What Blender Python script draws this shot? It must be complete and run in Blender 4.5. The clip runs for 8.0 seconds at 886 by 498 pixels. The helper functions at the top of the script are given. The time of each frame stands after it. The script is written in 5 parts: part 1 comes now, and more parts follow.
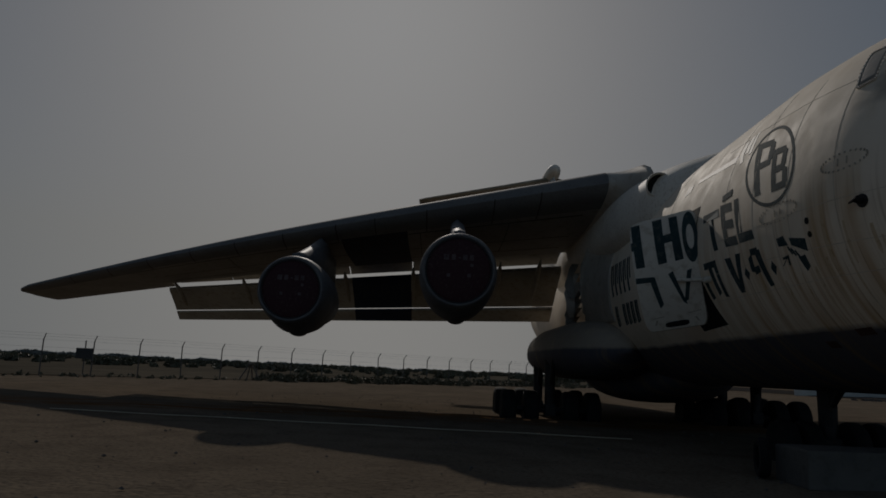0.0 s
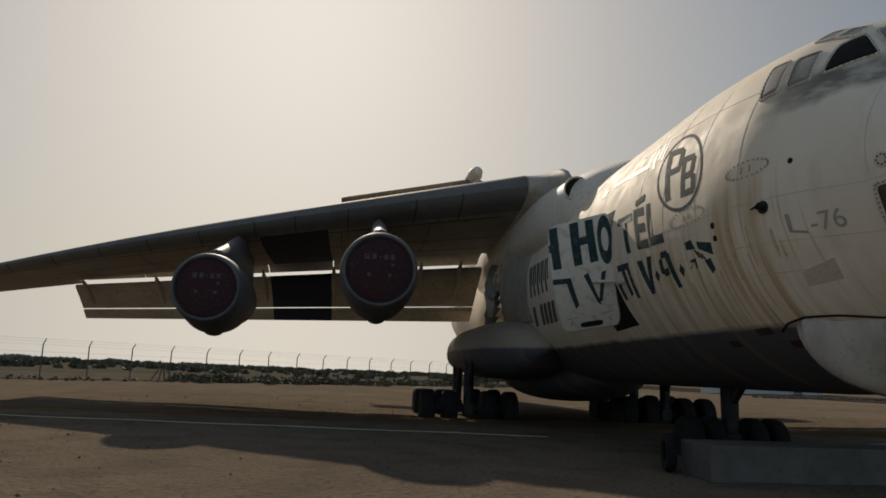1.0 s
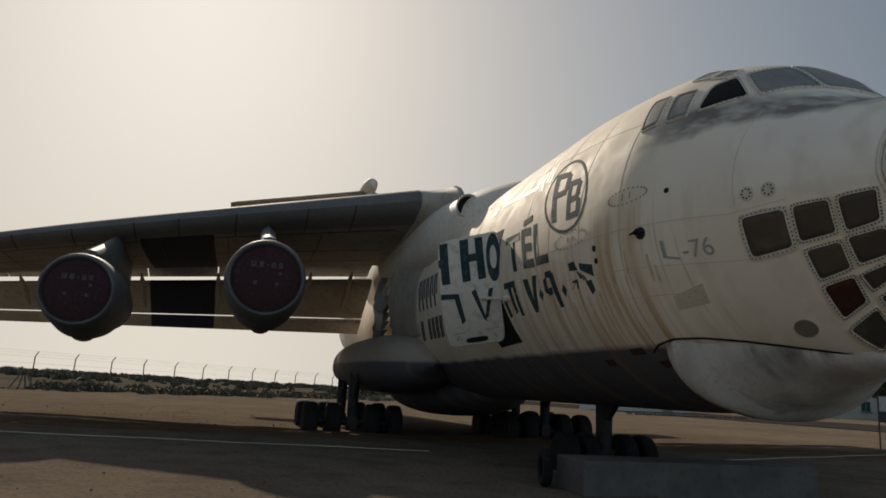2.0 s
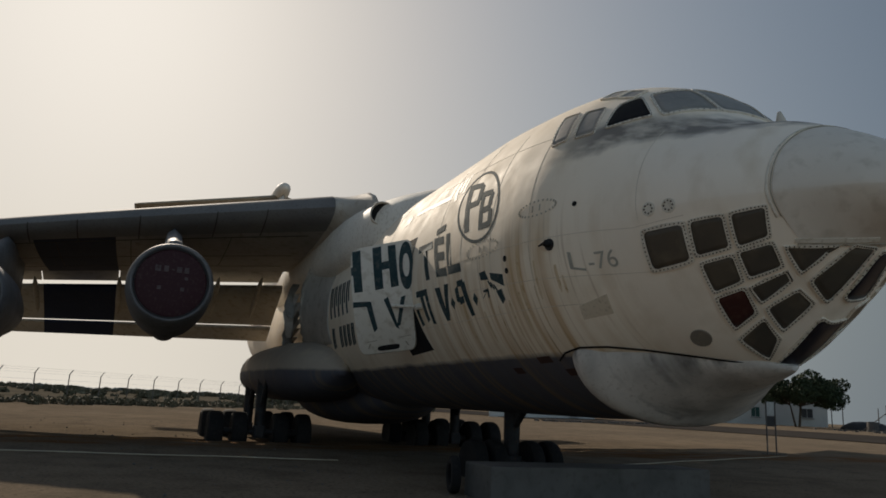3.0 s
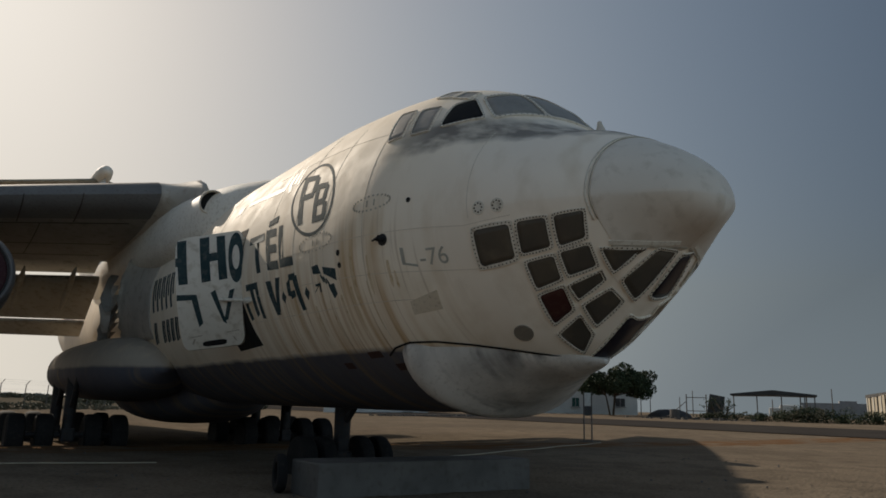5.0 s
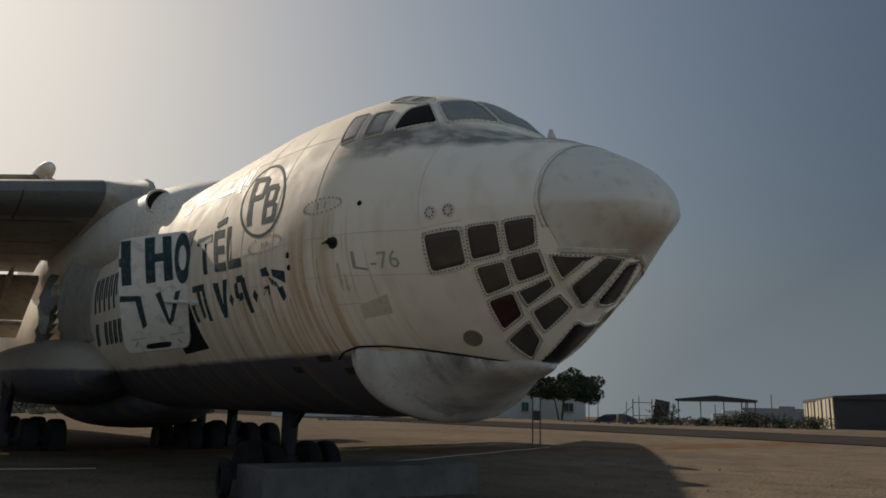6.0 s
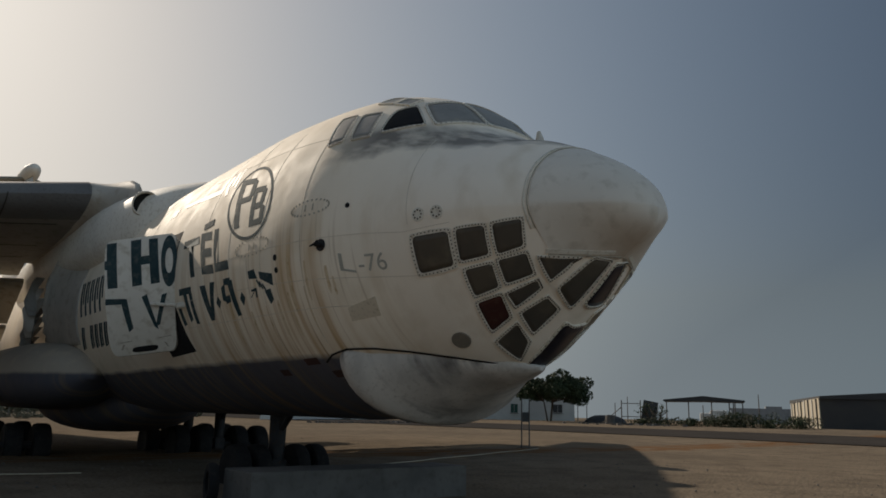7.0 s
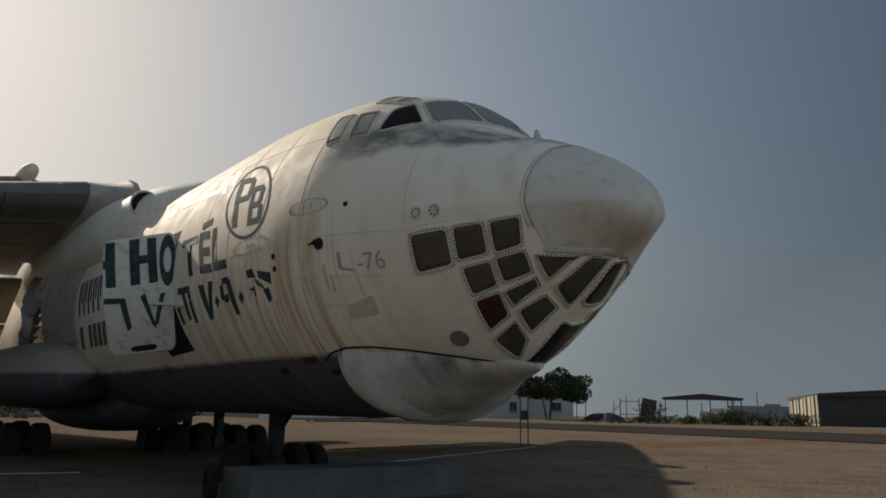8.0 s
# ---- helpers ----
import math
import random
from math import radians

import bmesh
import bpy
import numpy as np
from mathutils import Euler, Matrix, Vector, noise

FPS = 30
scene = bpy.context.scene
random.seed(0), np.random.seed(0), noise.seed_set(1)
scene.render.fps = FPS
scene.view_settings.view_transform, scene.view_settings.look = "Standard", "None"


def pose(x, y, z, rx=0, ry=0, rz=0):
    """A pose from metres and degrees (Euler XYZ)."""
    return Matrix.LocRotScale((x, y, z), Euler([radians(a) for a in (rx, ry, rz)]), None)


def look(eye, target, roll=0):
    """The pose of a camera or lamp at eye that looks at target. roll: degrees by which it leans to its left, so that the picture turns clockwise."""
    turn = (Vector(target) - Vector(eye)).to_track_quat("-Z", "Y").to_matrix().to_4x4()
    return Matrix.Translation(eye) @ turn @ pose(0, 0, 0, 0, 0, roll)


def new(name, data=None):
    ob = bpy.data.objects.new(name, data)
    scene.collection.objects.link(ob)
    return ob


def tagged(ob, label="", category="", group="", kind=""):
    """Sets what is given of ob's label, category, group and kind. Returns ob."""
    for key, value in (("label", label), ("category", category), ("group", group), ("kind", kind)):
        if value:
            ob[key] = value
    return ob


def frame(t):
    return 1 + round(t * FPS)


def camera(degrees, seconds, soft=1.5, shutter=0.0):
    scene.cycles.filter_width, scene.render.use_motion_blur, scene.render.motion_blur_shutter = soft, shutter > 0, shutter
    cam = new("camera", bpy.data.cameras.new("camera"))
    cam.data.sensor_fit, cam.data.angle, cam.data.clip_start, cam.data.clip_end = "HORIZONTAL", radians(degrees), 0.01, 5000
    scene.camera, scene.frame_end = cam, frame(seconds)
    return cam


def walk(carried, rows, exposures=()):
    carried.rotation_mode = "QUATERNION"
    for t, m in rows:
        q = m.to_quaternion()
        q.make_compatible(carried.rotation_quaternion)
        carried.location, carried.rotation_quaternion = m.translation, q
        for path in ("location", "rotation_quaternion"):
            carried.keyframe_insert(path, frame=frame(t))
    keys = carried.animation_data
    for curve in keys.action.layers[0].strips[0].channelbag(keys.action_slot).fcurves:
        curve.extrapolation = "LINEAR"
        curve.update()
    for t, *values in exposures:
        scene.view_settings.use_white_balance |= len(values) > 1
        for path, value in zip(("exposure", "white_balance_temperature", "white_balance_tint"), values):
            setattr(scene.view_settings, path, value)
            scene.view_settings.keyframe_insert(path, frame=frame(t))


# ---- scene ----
# ---- camera ----
cam = camera(62.48, 8.0, soft=1.7)
EXPOSURES = [(0.0, -1.75, 5700, 10), (0.2, -1.1, 5900, 10), (0.5, -0.1, 6350, 10), (1.0, -0.05, 6350, 10), (1.5, 0.05, 6350, 10), (3.5, 0.06, 6250, 10), (8.0, 0.13, 6250, 10)]
walk(cam, [
    (0.0, pose(-6.904, -4.304, 1.302, 99.437, -2.403, -0.456)),
    (0.5, pose(-6.891, -4.307, 1.295, 99.403, -1.741, -2.937)),
    (1.0, pose(-6.875, -4.308, 1.295, 99.684, -2.169, -6.594)),
    (1.5, pose(-6.831, -4.286, 1.300, 100.334, -2.873, -11.249)),
    (3.0, pose(-6.836, -4.334, 1.308, 102.037, -2.800, -22.177)),
    (3.5, pose(-6.811, -4.327, 1.315, 101.786, -2.529, -25.571)),
    (4.0, pose(-6.779, -4.322, 1.317, 101.933, -1.869, -28.316)),
    (4.5, pose(-6.751, -4.320, 1.313, 101.953, -1.622, -31.702)),
    (6.0, pose(-6.711, -4.342, 1.319, 102.592, -1.737, -38.527)),
    (6.5, pose(-6.702, -4.337, 1.322, 102.499, -1.613, -39.231)),
    (7.0, pose(-6.695, -4.335, 1.325, 102.758, -1.439, -39.352)),
    (7.5, pose(-6.699, -4.352, 1.328, 102.914, -1.187, -39.356)),
    (8.0, pose(-6.698, -4.349, 1.320, 102.651, -1.260, -39.428)),
], EXPOSURES)

# ---- light ----
SUN_AZ, SUN_EL = -6.0, 29.5     # degrees from +y towards +x, and above the horizon
world = bpy.data.worlds.new("hazy_sky")
scene.world = world
world.use_nodes = True
wn, wl = world.node_tree.nodes, world.node_tree.links
sky = wn.new("ShaderNodeTexSky")
sky.sky_type, sky.sun_disc = 'NISHITA', False
sky.sun_elevation, sky.sun_rotation = radians(SUN_EL), radians(SUN_AZ)
sky.air_density, sky.dust_density, sky.ozone_density, sky.altitude = 1.3, 3.0, 1.5, 0
# low haze: the lowest sky keeps the tone of the sky a little higher, and the glare is softened
tc, sp, mx, cb = wn.new("ShaderNodeTexCoord"), wn.new("ShaderNodeSeparateXYZ"), wn.new("ShaderNodeMath"), wn.new("ShaderNodeCombineXYZ")
mx.operation, mx.inputs[1].default_value = 'MAXIMUM', 0.16
wl.new(tc.outputs["Generated"], sp.inputs[0])
wl.new(sp.outputs[2], mx.inputs[0])
for i, o in ((0, sp.outputs[0]), (1, sp.outputs[1]), (2, mx.outputs[0])):
    wl.new(o, cb.inputs[i])
wl.new(cb.outputs[0], sky.inputs[0])
sc, ad, dv = wn.new("ShaderNodeVectorMath"), wn.new("ShaderNodeVectorMath"), wn.new("ShaderNodeVectorMath")
sc.operation, ad.operation, dv.operation = 'MULTIPLY', 'ADD', 'DIVIDE'
sc.inputs[1].default_value = (0.084, 0.090, 0.100)
ad.inputs[1].default_value = (1, 1, 1)
# thick haze greys the blue
bw, hz = wn.new("ShaderNodeRGBToBW"), wn.new("ShaderNodeMix")
hz.data_type, hz.inputs[0].default_value = 'RGBA', 0.06
wl.new(sky.outputs[0], bw.inputs[0])
wl.new(sky.outputs[0], hz.inputs[6])
wl.new(bw.outputs[0], hz.inputs[7])
ev = wn.new("ShaderNodeMix")
ev.data_type, ev.inputs[0].default_value, ev.inputs[7].default_value = 'RGBA', 0.12, (2.4, 3.2, 3.6, 1)
wl.new(hz.outputs[2], ev.inputs[6])
wl.new(ev.outputs[2], sc.inputs[0])
wl.new(sc.outputs[0], ad.inputs[0])
wl.new(ev.outputs[2], dv.inputs[0])
wl.new(ad.outputs[0], dv.inputs[1])
# the sky is deepest and bluest a quarter turn from the sun, and paler again opposite it
sun_dir = Vector((math.sin(radians(SUN_AZ)) * math.cos(radians(SUN_EL)), math.cos(radians(SUN_AZ)) * math.cos(radians(SUN_EL)), math.sin(radians(SUN_EL))))
dt, fore, aft, top = wn.new("ShaderNodeVectorMath"), wn.new("ShaderNodeMapRange"), wn.new("ShaderNodeMapRange"), wn.new("ShaderNodeMath")
low, most, deep, mul = wn.new("ShaderNodeMapRange"), wn.new("ShaderNodeMath"), wn.new("ShaderNodeMix"), wn.new("ShaderNodeVectorMath")
dt.operation, dt.inputs[1].default_value = 'DOT_PRODUCT', sun_dir
for node, src, lo, hi, to in ((fore, dt.outputs["Value"], 0.05, 0.95, 1.0), (aft, dt.outputs["Value"], 0.12, -0.45, 1.0), (low, sp.outputs[2], 0.42, 0.0, 0.42)):
    node.interpolation_type = 'SMOOTHSTEP'
    node.inputs["From Min"].default_value, node.inputs["From Max"].default_value, node.inputs["To Max"].default_value = lo, hi, to
    wl.new(src, node.inputs["Value"])
top.operation, most.operation = 'MAXIMUM', 'MAXIMUM'
deep.data_type, deep.inputs[6].default_value, deep.inputs[7].default_value = 'RGBA', (0.37, 0.395, 0.46, 1), (1, 1, 1, 1)
mul.operation = 'MULTIPLY'
wl.new(tc.outputs["Generated"], dt.inputs[0])
wl.new(fore.outputs["Result"], top.inputs[0])
wl.new(aft.outputs["Result"], top.inputs[1])
wl.new(top.outputs[0], most.inputs[0])
wl.new(low.outputs["Result"], most.inputs[1])
wl.new(most.outputs[0], deep.inputs[0])
wl.new(dv.outputs[0], mul.inputs[0])
wl.new(deep.outputs[2], mul.inputs[1])
# added fill: unseen sky opposite the sun is boosted to brighten the shaded flank
aft_fill, lift = wn.new("ShaderNodeMath"), wn.new("ShaderNodeVectorMath")
aft_fill.operation, aft_fill.inputs[1].default_value, aft_fill.inputs[2].default_value = 'MULTIPLY_ADD', 1.15, 1.0
lift.operation = 'SCALE'
wl.new(aft.outputs["Result"], aft_fill.inputs[0])
wl.new(mul.outputs[0], lift.inputs[0])
wl.new(aft_fill.outputs[0], lift.inputs["Scale"])
wl.new(lift.outputs[0], wn["Background"].inputs[0])
wn["Background"].inputs[1].default_value = 0.092
sun_data = bpy.data.lights.new("sun", 'SUN')
sun_data.energy, sun_data.angle, sun_data.color = 3.5, radians(0.9), (1.0, 0.85, 0.67)
sun = new("sun", sun_data)
sun.matrix_world = look(sun_dir * 60, (0, 0, 0))


# ---- materials ----
def material(name, rough=0.6, metal=0.0):
    m = bpy.data.materials.new(name)
    m.use_nodes = True
    b = m.node_tree.nodes["Principled BSDF"]
    b.inputs["Roughness"].default_value, b.inputs["Metallic"].default_value = rough, metal
    b.inputs["Specular IOR Level"].default_value = 0.22
    return m, m.node_tree.nodes, m.node_tree.links, b


def noise_mask(n, l, scale, lo, hi, stretch=(1, 1, 1), detail=5.0, shift=0.0):
    """A 0..1 mask from noise in metres, stretched."""
    tc, mp, nz, rp = n.new("ShaderNodeTexCoord"), n.new("ShaderNodeMapping"), n.new("ShaderNodeTexNoise"), n.new("ShaderNodeMapRange")
    mp.inputs["Scale"].default_value, mp.inputs["Location"].default_value = stretch, (shift, shift * 0.7, shift * 1.3)
    nz.inputs["Scale"].default_value, nz.inputs["Detail"].default_value = scale, detail
    rp.inputs["From Min"].default_value, rp.inputs["From Max"].default_value = lo, hi
    l.new(tc.outputs["Object"], mp.inputs["Vector"])
    l.new(mp.outputs["Vector"], nz.inputs["Vector"])
    l.new(nz.outputs["Fac"], rp.inputs["Value"])
    return rp.outputs["Result"]


def mix_in(n, l, fac, a, b, amount=1.0):
    """Mix of colours or sockets a and b."""
    mx = n.new("ShaderNodeMix")
    mx.data_type = 'RGBA'
    if amount < 1.0:
        mu = n.new("ShaderNodeMath")
        mu.operation = 'MULTIPLY'
        mu.inputs[1].default_value = amount
        l.new(fac, mu.inputs[0])
        fac = mu.outputs[0]
    l.new(fac, mx.inputs[0])
    for sock, v in ((mx.inputs[6], a), (mx.inputs[7], b)):
        if isinstance(v, tuple):
            sock.default_value = (*v, 1)
        else:
            l.new(v, sock)
    return mx.outputs[2]


def ramp_pos(n, l, axis, lo, hi, wobble=None, amp=0.0):
    """0..1 along an axis of the object's own coordinates between lo and hi."""
    tc, sp, rp = n.new("ShaderNodeTexCoord"), n.new("ShaderNodeSeparateXYZ"), n.new("ShaderNodeMapRange")
    l.new(tc.outputs["Object"], sp.inputs[0])
    v = sp.outputs["XYZ".index(axis)]
    if wobble is not None:
        ma = n.new("ShaderNodeMath")
        ma.operation = 'MULTIPLY_ADD'
        ma.inputs[1].default_value = amp
        l.new(wobble, ma.inputs[0])
        l.new(v, ma.inputs[2])
        v = ma.outputs[0]
    rp.inputs["From Min"].default_value, rp.inputs["From Max"].default_value = lo, hi
    l.new(v, rp.inputs["Value"])
    return rp.outputs["Result"]


def times(n, l, a, b):
    m = n.new("ShaderNodeMath")
    m.operation = 'MULTIPLY'
    l.new(a, m.inputs[0])
    l.new(b, m.inputs[1])
    return m.outputs[0]


def bump(n, l, b, scale, dist, strength=0.5, detail=6.0, stretch=(1, 1, 1)):
    h = noise_mask(n, l, scale, 0.2, 0.8, stretch, detail)
    bp = n.new("ShaderNodeBump")
    bp.inputs["Strength"].default_value, bp.inputs["Distance"].default_value = strength, dist
    l.new(h, bp.inputs["Height"])
    l.new(bp.outputs[0], b.inputs["Normal"])


def weathered(name, c1, c2, dirt, rough=0.55, metal=0.0, scale=1.2, fine=14.0, dirt_amount=0.6, bump_d=0.004, bump_s=6.0):
    """Paint or metal in two shades with patches of dirt and fine relief."""
    m, n, l, b = material(name, rough, metal)
    col = mix_in(n, l, noise_mask(n, l, scale, 0.35, 0.65), c1, c2)
    col = mix_in(n, l, noise_mask(n, l, fine, 0.52, 0.75, shift=3.1), col, dirt, dirt_amount)
    l.new(col, b.inputs["Base Color"])
    bump(n, l, b, bump_s, bump_d)
    return m


def skin_material(name, white=(0.95, 0.855, 0.73), belly=True, runs=1.0):
    """Old white aircraft paint, with rust running down, grime, and a slate belly."""
    m, n, l, b = material(name, 0.6)
    col = mix_in(n, l, noise_mask(n, l, 0.5, 0.35, 0.65), white, tuple(c * 0.88 for c in white))
    col = mix_in(n, l, noise_mask(n, l, 2.6, 0.5, 0.8, (1, 1, 0.5), shift=5), col, (0.58, 0.47, 0.33), 0.55)
    streak = times(n, l, noise_mask(n, l, 1.7, 0.46, 0.64, (0.12, 2.6, 0.14), 6, 2.0), noise_mask(n, l, 0.7, 0.30, 0.50, (0.3, 1, 0.5), 3, 21.0))
    # the paint yellows behind the flight deck
    col = mix_in(n, l, ramp_pos(n, l, "Y", 2.6, 5.0, noise_mask(n, l, 0.8, 0.0, 1.0, shift=31.0), 1.2), col, (0.80, 0.66, 0.46), 0.42 * runs)
    zone = times(n, l, ramp_pos(n, l, "Y", 2.6, 3.8), ramp_pos(n, l, "Y", 9.5, 6.2))
    low = ramp_pos(n, l, "Z", 4.1, 2.9)
    col = mix_in(n, l, times(n, l, times(n, l, streak, zone), low), col, (0.50, 0.31, 0.125), 0.95 * runs)
    fine = noise_mask(n, l, 5.0, 0.58, 0.7, (0.1, 3.2, 0.12), 3, 7.0)
    col = mix_in(n, l, times(n, l, times(n, l, fine, zone), low), col, (0.33, 0.21, 0.10), 0.65 * runs)
    # scuffed grime under the windscreen
    wob2 = noise_mask(n, l, 2.4, 0.0, 1.0, (1, 1.2, 1), 4, 11.0)
    band = times(n, l, ramp_pos(n, l, "Z", 4.62, 4.76, wob2, 0.26), ramp_pos(n, l, "Z", 5.16, 4.98, wob2, 0.2))
    band = times(n, l, times(n, l, band, ramp_pos(n, l, "Y", 4.2, 3.2)), noise_mask(n, l, 3.4, 0.22, 0.56, (1, 0.6, 1.6), 8, 13.0))
    col = mix_in(n, l, band, col, (0.115, 0.108, 0.105), 0.85)
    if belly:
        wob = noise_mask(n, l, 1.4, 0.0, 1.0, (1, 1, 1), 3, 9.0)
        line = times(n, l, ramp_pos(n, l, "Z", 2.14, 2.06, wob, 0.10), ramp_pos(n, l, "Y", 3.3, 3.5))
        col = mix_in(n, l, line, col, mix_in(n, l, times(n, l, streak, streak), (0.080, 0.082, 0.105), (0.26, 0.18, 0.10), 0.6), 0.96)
    l.new(col, b.inputs["Base Color"])
    l.new(noise_mask(n, l, 3.0, -1.2, 1.2), b.inputs["Roughness"])
    bump(n, l, b, 1.6, 0.02, 0.35, 3)
    return m


SKIN = skin_material("old_white_paint")
# gear fairings: base tone less than half the fuselage white
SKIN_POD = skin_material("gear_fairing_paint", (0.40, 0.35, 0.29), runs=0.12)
SKIN_DOOR = weathered("white_door_paint", (0.74, 0.69, 0.61), (0.66, 0.61, 0.53), (0.36, 0.29, 0.20), 0.6, fine=8.0)
FILLET = weathered("dusty_fillet_paint", (0.52, 0.48, 0.42), (0.40, 0.37, 0.325), (0.24, 0.20, 0.15), 0.65, scale=0.9, fine=5.0)
SKIN_PLAIN = weathered("white_paint_plain", (0.80, 0.75, 0.66), (0.70, 0.65, 0.57), (0.40, 0.32, 0.22), 0.6)
WING = weathered("grey_wing_paint", (0.26, 0.245, 0.22), (0.20, 0.19, 0.172), (0.11, 0.092, 0.07), 0.6, scale=0.6, fine=5.0)
WING_EDGE = weathered("slate_leading_edge", (0.13, 0.128, 0.128), (0.17, 0.165, 0.16), (0.09, 0.08, 0.07), 0.7, scale=0.8)
WING_DARK = weathered("navy_wing_band", (0.010, 0.017, 0.040), (0.014, 0.022, 0.048), (0.035, 0.04, 0.05), 0.75)
FLAP = weathered("cream_flap_paint", (0.37, 0.335, 0.27), (0.30, 0.275, 0.225), (0.16, 0.125, 0.085), 0.6, scale=0.9, fine=6.0)
NACELLE = weathered("nacelle_grey", (0.15, 0.15, 0.152), (0.105, 0.105, 0.11), (0.075, 0.065, 0.055), 0.6, 0.0, scale=1.5, fine=7.0)
COVER = weathered("maroon_cover", (0.036, 0.011, 0.015), (0.036, 0.012, 0.016), (0.075, 0.05, 0.045), 0.65, scale=3.0)
MARK_PALE = weathered("pale_stencil", (0.11, 0.088, 0.088), (0.065, 0.05, 0.052), (0.04, 0.015, 0.018), 0.7, scale=6.0, fine=18.0, dirt_amount=0.8)
GLASS = weathered("dusty_dark_glass", (0.105, 0.088, 0.068), (0.075, 0.066, 0.055), (0.16, 0.13, 0.09), 0.3, scale=2.0, fine=4.0, bump_d=0.001)
GLASS_RED = weathered("dusty_red_glass", (0.075, 0.028, 0.022), (0.055, 0.022, 0.020), (0.10, 0.06, 0.04), 0.25, scale=2.0, bump_d=0.001)
DUSTY_PANE = weathered("dust_covered_pane", (0.27, 0.26, 0.24), (0.20, 0.195, 0.18), (0.33, 0.30, 0.25), 0.45, scale=2.0, bump_d=0.001)
HOLE = weathered("dark_interior", (0.012, 0.012, 0.014), (0.02, 0.02, 0.02), (0.03, 0.025, 0.02), 0.9)
FRAME = weathered("riveted_white_frame", (0.74, 0.69, 0.60), (0.66, 0.61, 0.52), (0.28, 0.19, 0.10), 0.5, fine=20.0)
RIVET = weathered("dark_rivet", (0.055, 0.048, 0.04), (0.09, 0.07, 0.05), (0.2, 0.15, 0.1), 0.6)
LETTER = weathered("teal_black_lettering", (0.022, 0.045, 0.052), (0.035, 0.060, 0.066), (0.16, 0.15, 0.13), 0.85, scale=2.5, fine=12.0, dirt_amount=0.5)
LETTER_FADED = weathered("faded_lettering", (0.33, 0.32, 0.28), (0.42, 0.40, 0.34), (0.52, 0.48, 0.40), 0.6, scale=3.0, fine=9.0)
RADOME, n, l, b = material("radome_paint", 0.5)
col = mix_in(n, l, noise_mask(n, l, 0.9, 0.35, 0.65), (0.76, 0.69, 0.60), (0.68, 0.62, 0.54))
col = mix_in(n, l, noise_mask(n, l, 6.0, 0.52, 0.75, shift=2), col, (0.42, 0.36, 0.28), 0.5)
wob = noise_mask(n, l, 3.0, 0.0, 1.0, (1, 1, 0.5), 4, 6.0)
rust = times(n, l, ramp_pos(n, l, "Z", 3.66, 3.20, wob, 0.30), ramp_pos(n, l, "Y", 1.0, 0.45))
col = mix_in(n, l, rust, col, (0.30, 0.165, 0.07), 0.75)
l.new(col, b.inputs["Base Color"])
bump(n, l, b, 3.0, 0.006)
CHIN, n, l, b = material("chin_radome_paint", 0.6)
col = mix_in(n, l, noise_mask(n, l, 1.1, 0.35, 0.65), (0.74, 0.69, 0.63), (0.58, 0.545, 0.50))
col = mix_in(n, l, noise_mask(n, l, 1.5, 0.46, 0.74, (0.8, 1, 0.5), 8, 4.0), col, (0.22, 0.205, 0.19), 0.8)
col = mix_in(n, l, times(n, l, noise_mask(n, l, 1.6, 0.50, 0.60, (0.4, 2.4, 0.35), 6, 8.0), noise_mask(n, l, 1.2, 0.42, 0.6, shift=17.0)), col, (0.085, 0.08, 0.078), 0.8)
col = mix_in(n, l, noise_mask(n, l, 18.0, 0.55, 0.75, shift=2.0), col, (0.30, 0.26, 0.21), 0.5)
l.new(col, b.inputs["Base Color"])
bump(n, l, b, 4.0, 0.006)
RUBBER = weathered("old_rubber", (0.010, 0.010, 0.011), (0.016, 0.015, 0.015), (0.035, 0.030, 0.025), 0.85, scale=4.0)
STEEL = weathered("gear_steel", (0.040, 0.040, 0.043), (0.026, 0.026, 0.028), (0.07, 0.042, 0.024), 0.6, 0.3, scale=4.0)
SEAM_SOFT = weathered("faint_panel_seam", (0.60, 0.53, 0.43), (0.68, 0.60, 0.49), (0.36, 0.28, 0.19), 0.7, fine=3.0)
KEEL_GLASS = weathered("dark_keel_glass", (0.020, 0.018, 0.026), (0.028, 0.024, 0.030), (0.06, 0.045, 0.035), 0.35, scale=2.0, fine=5.0, bump_d=0.001)
SEAM = weathered("panel_seam", (0.36, 0.32, 0.26), (0.46, 0.41, 0.33), (0.16, 0.12, 0.08), 0.7)


# ---- the fuselage's form (nose at y = 0, tail towards +y, starboard at -x) ----
ST = (.20, .27, .41, .7, 1.05, 1.5, 1.95, 2.4, 2.9, 3.4, 4.0, 4.8, 5.6, 6.6, 27, 34, 40, 45.5)
TOP = (3.62, 3.84, 4.02, 4.26, 4.47, 4.70, 4.83, 5.10, 5.58, 5.87, 6.08, 6.21, 6.29, 6.35, 6.34, 6.2, 6.25, 6.2)
BOT = (3.55, 3.42, 3.30, 3.10, 2.75, 2.35, 1.99, 1.80, 1.72, 1.58, 1.37, 1.24, 1.22, 1.22, 1.22, 2.3, 3.8, 5.2)
WID = (.02, .25, .50, .79, 1.08, 1.40, 1.62, 1.78, 1.95, 2.15, 2.31, 2.39, 2.42, 2.44, 2.44, 2.1, 1.35, 0.35)


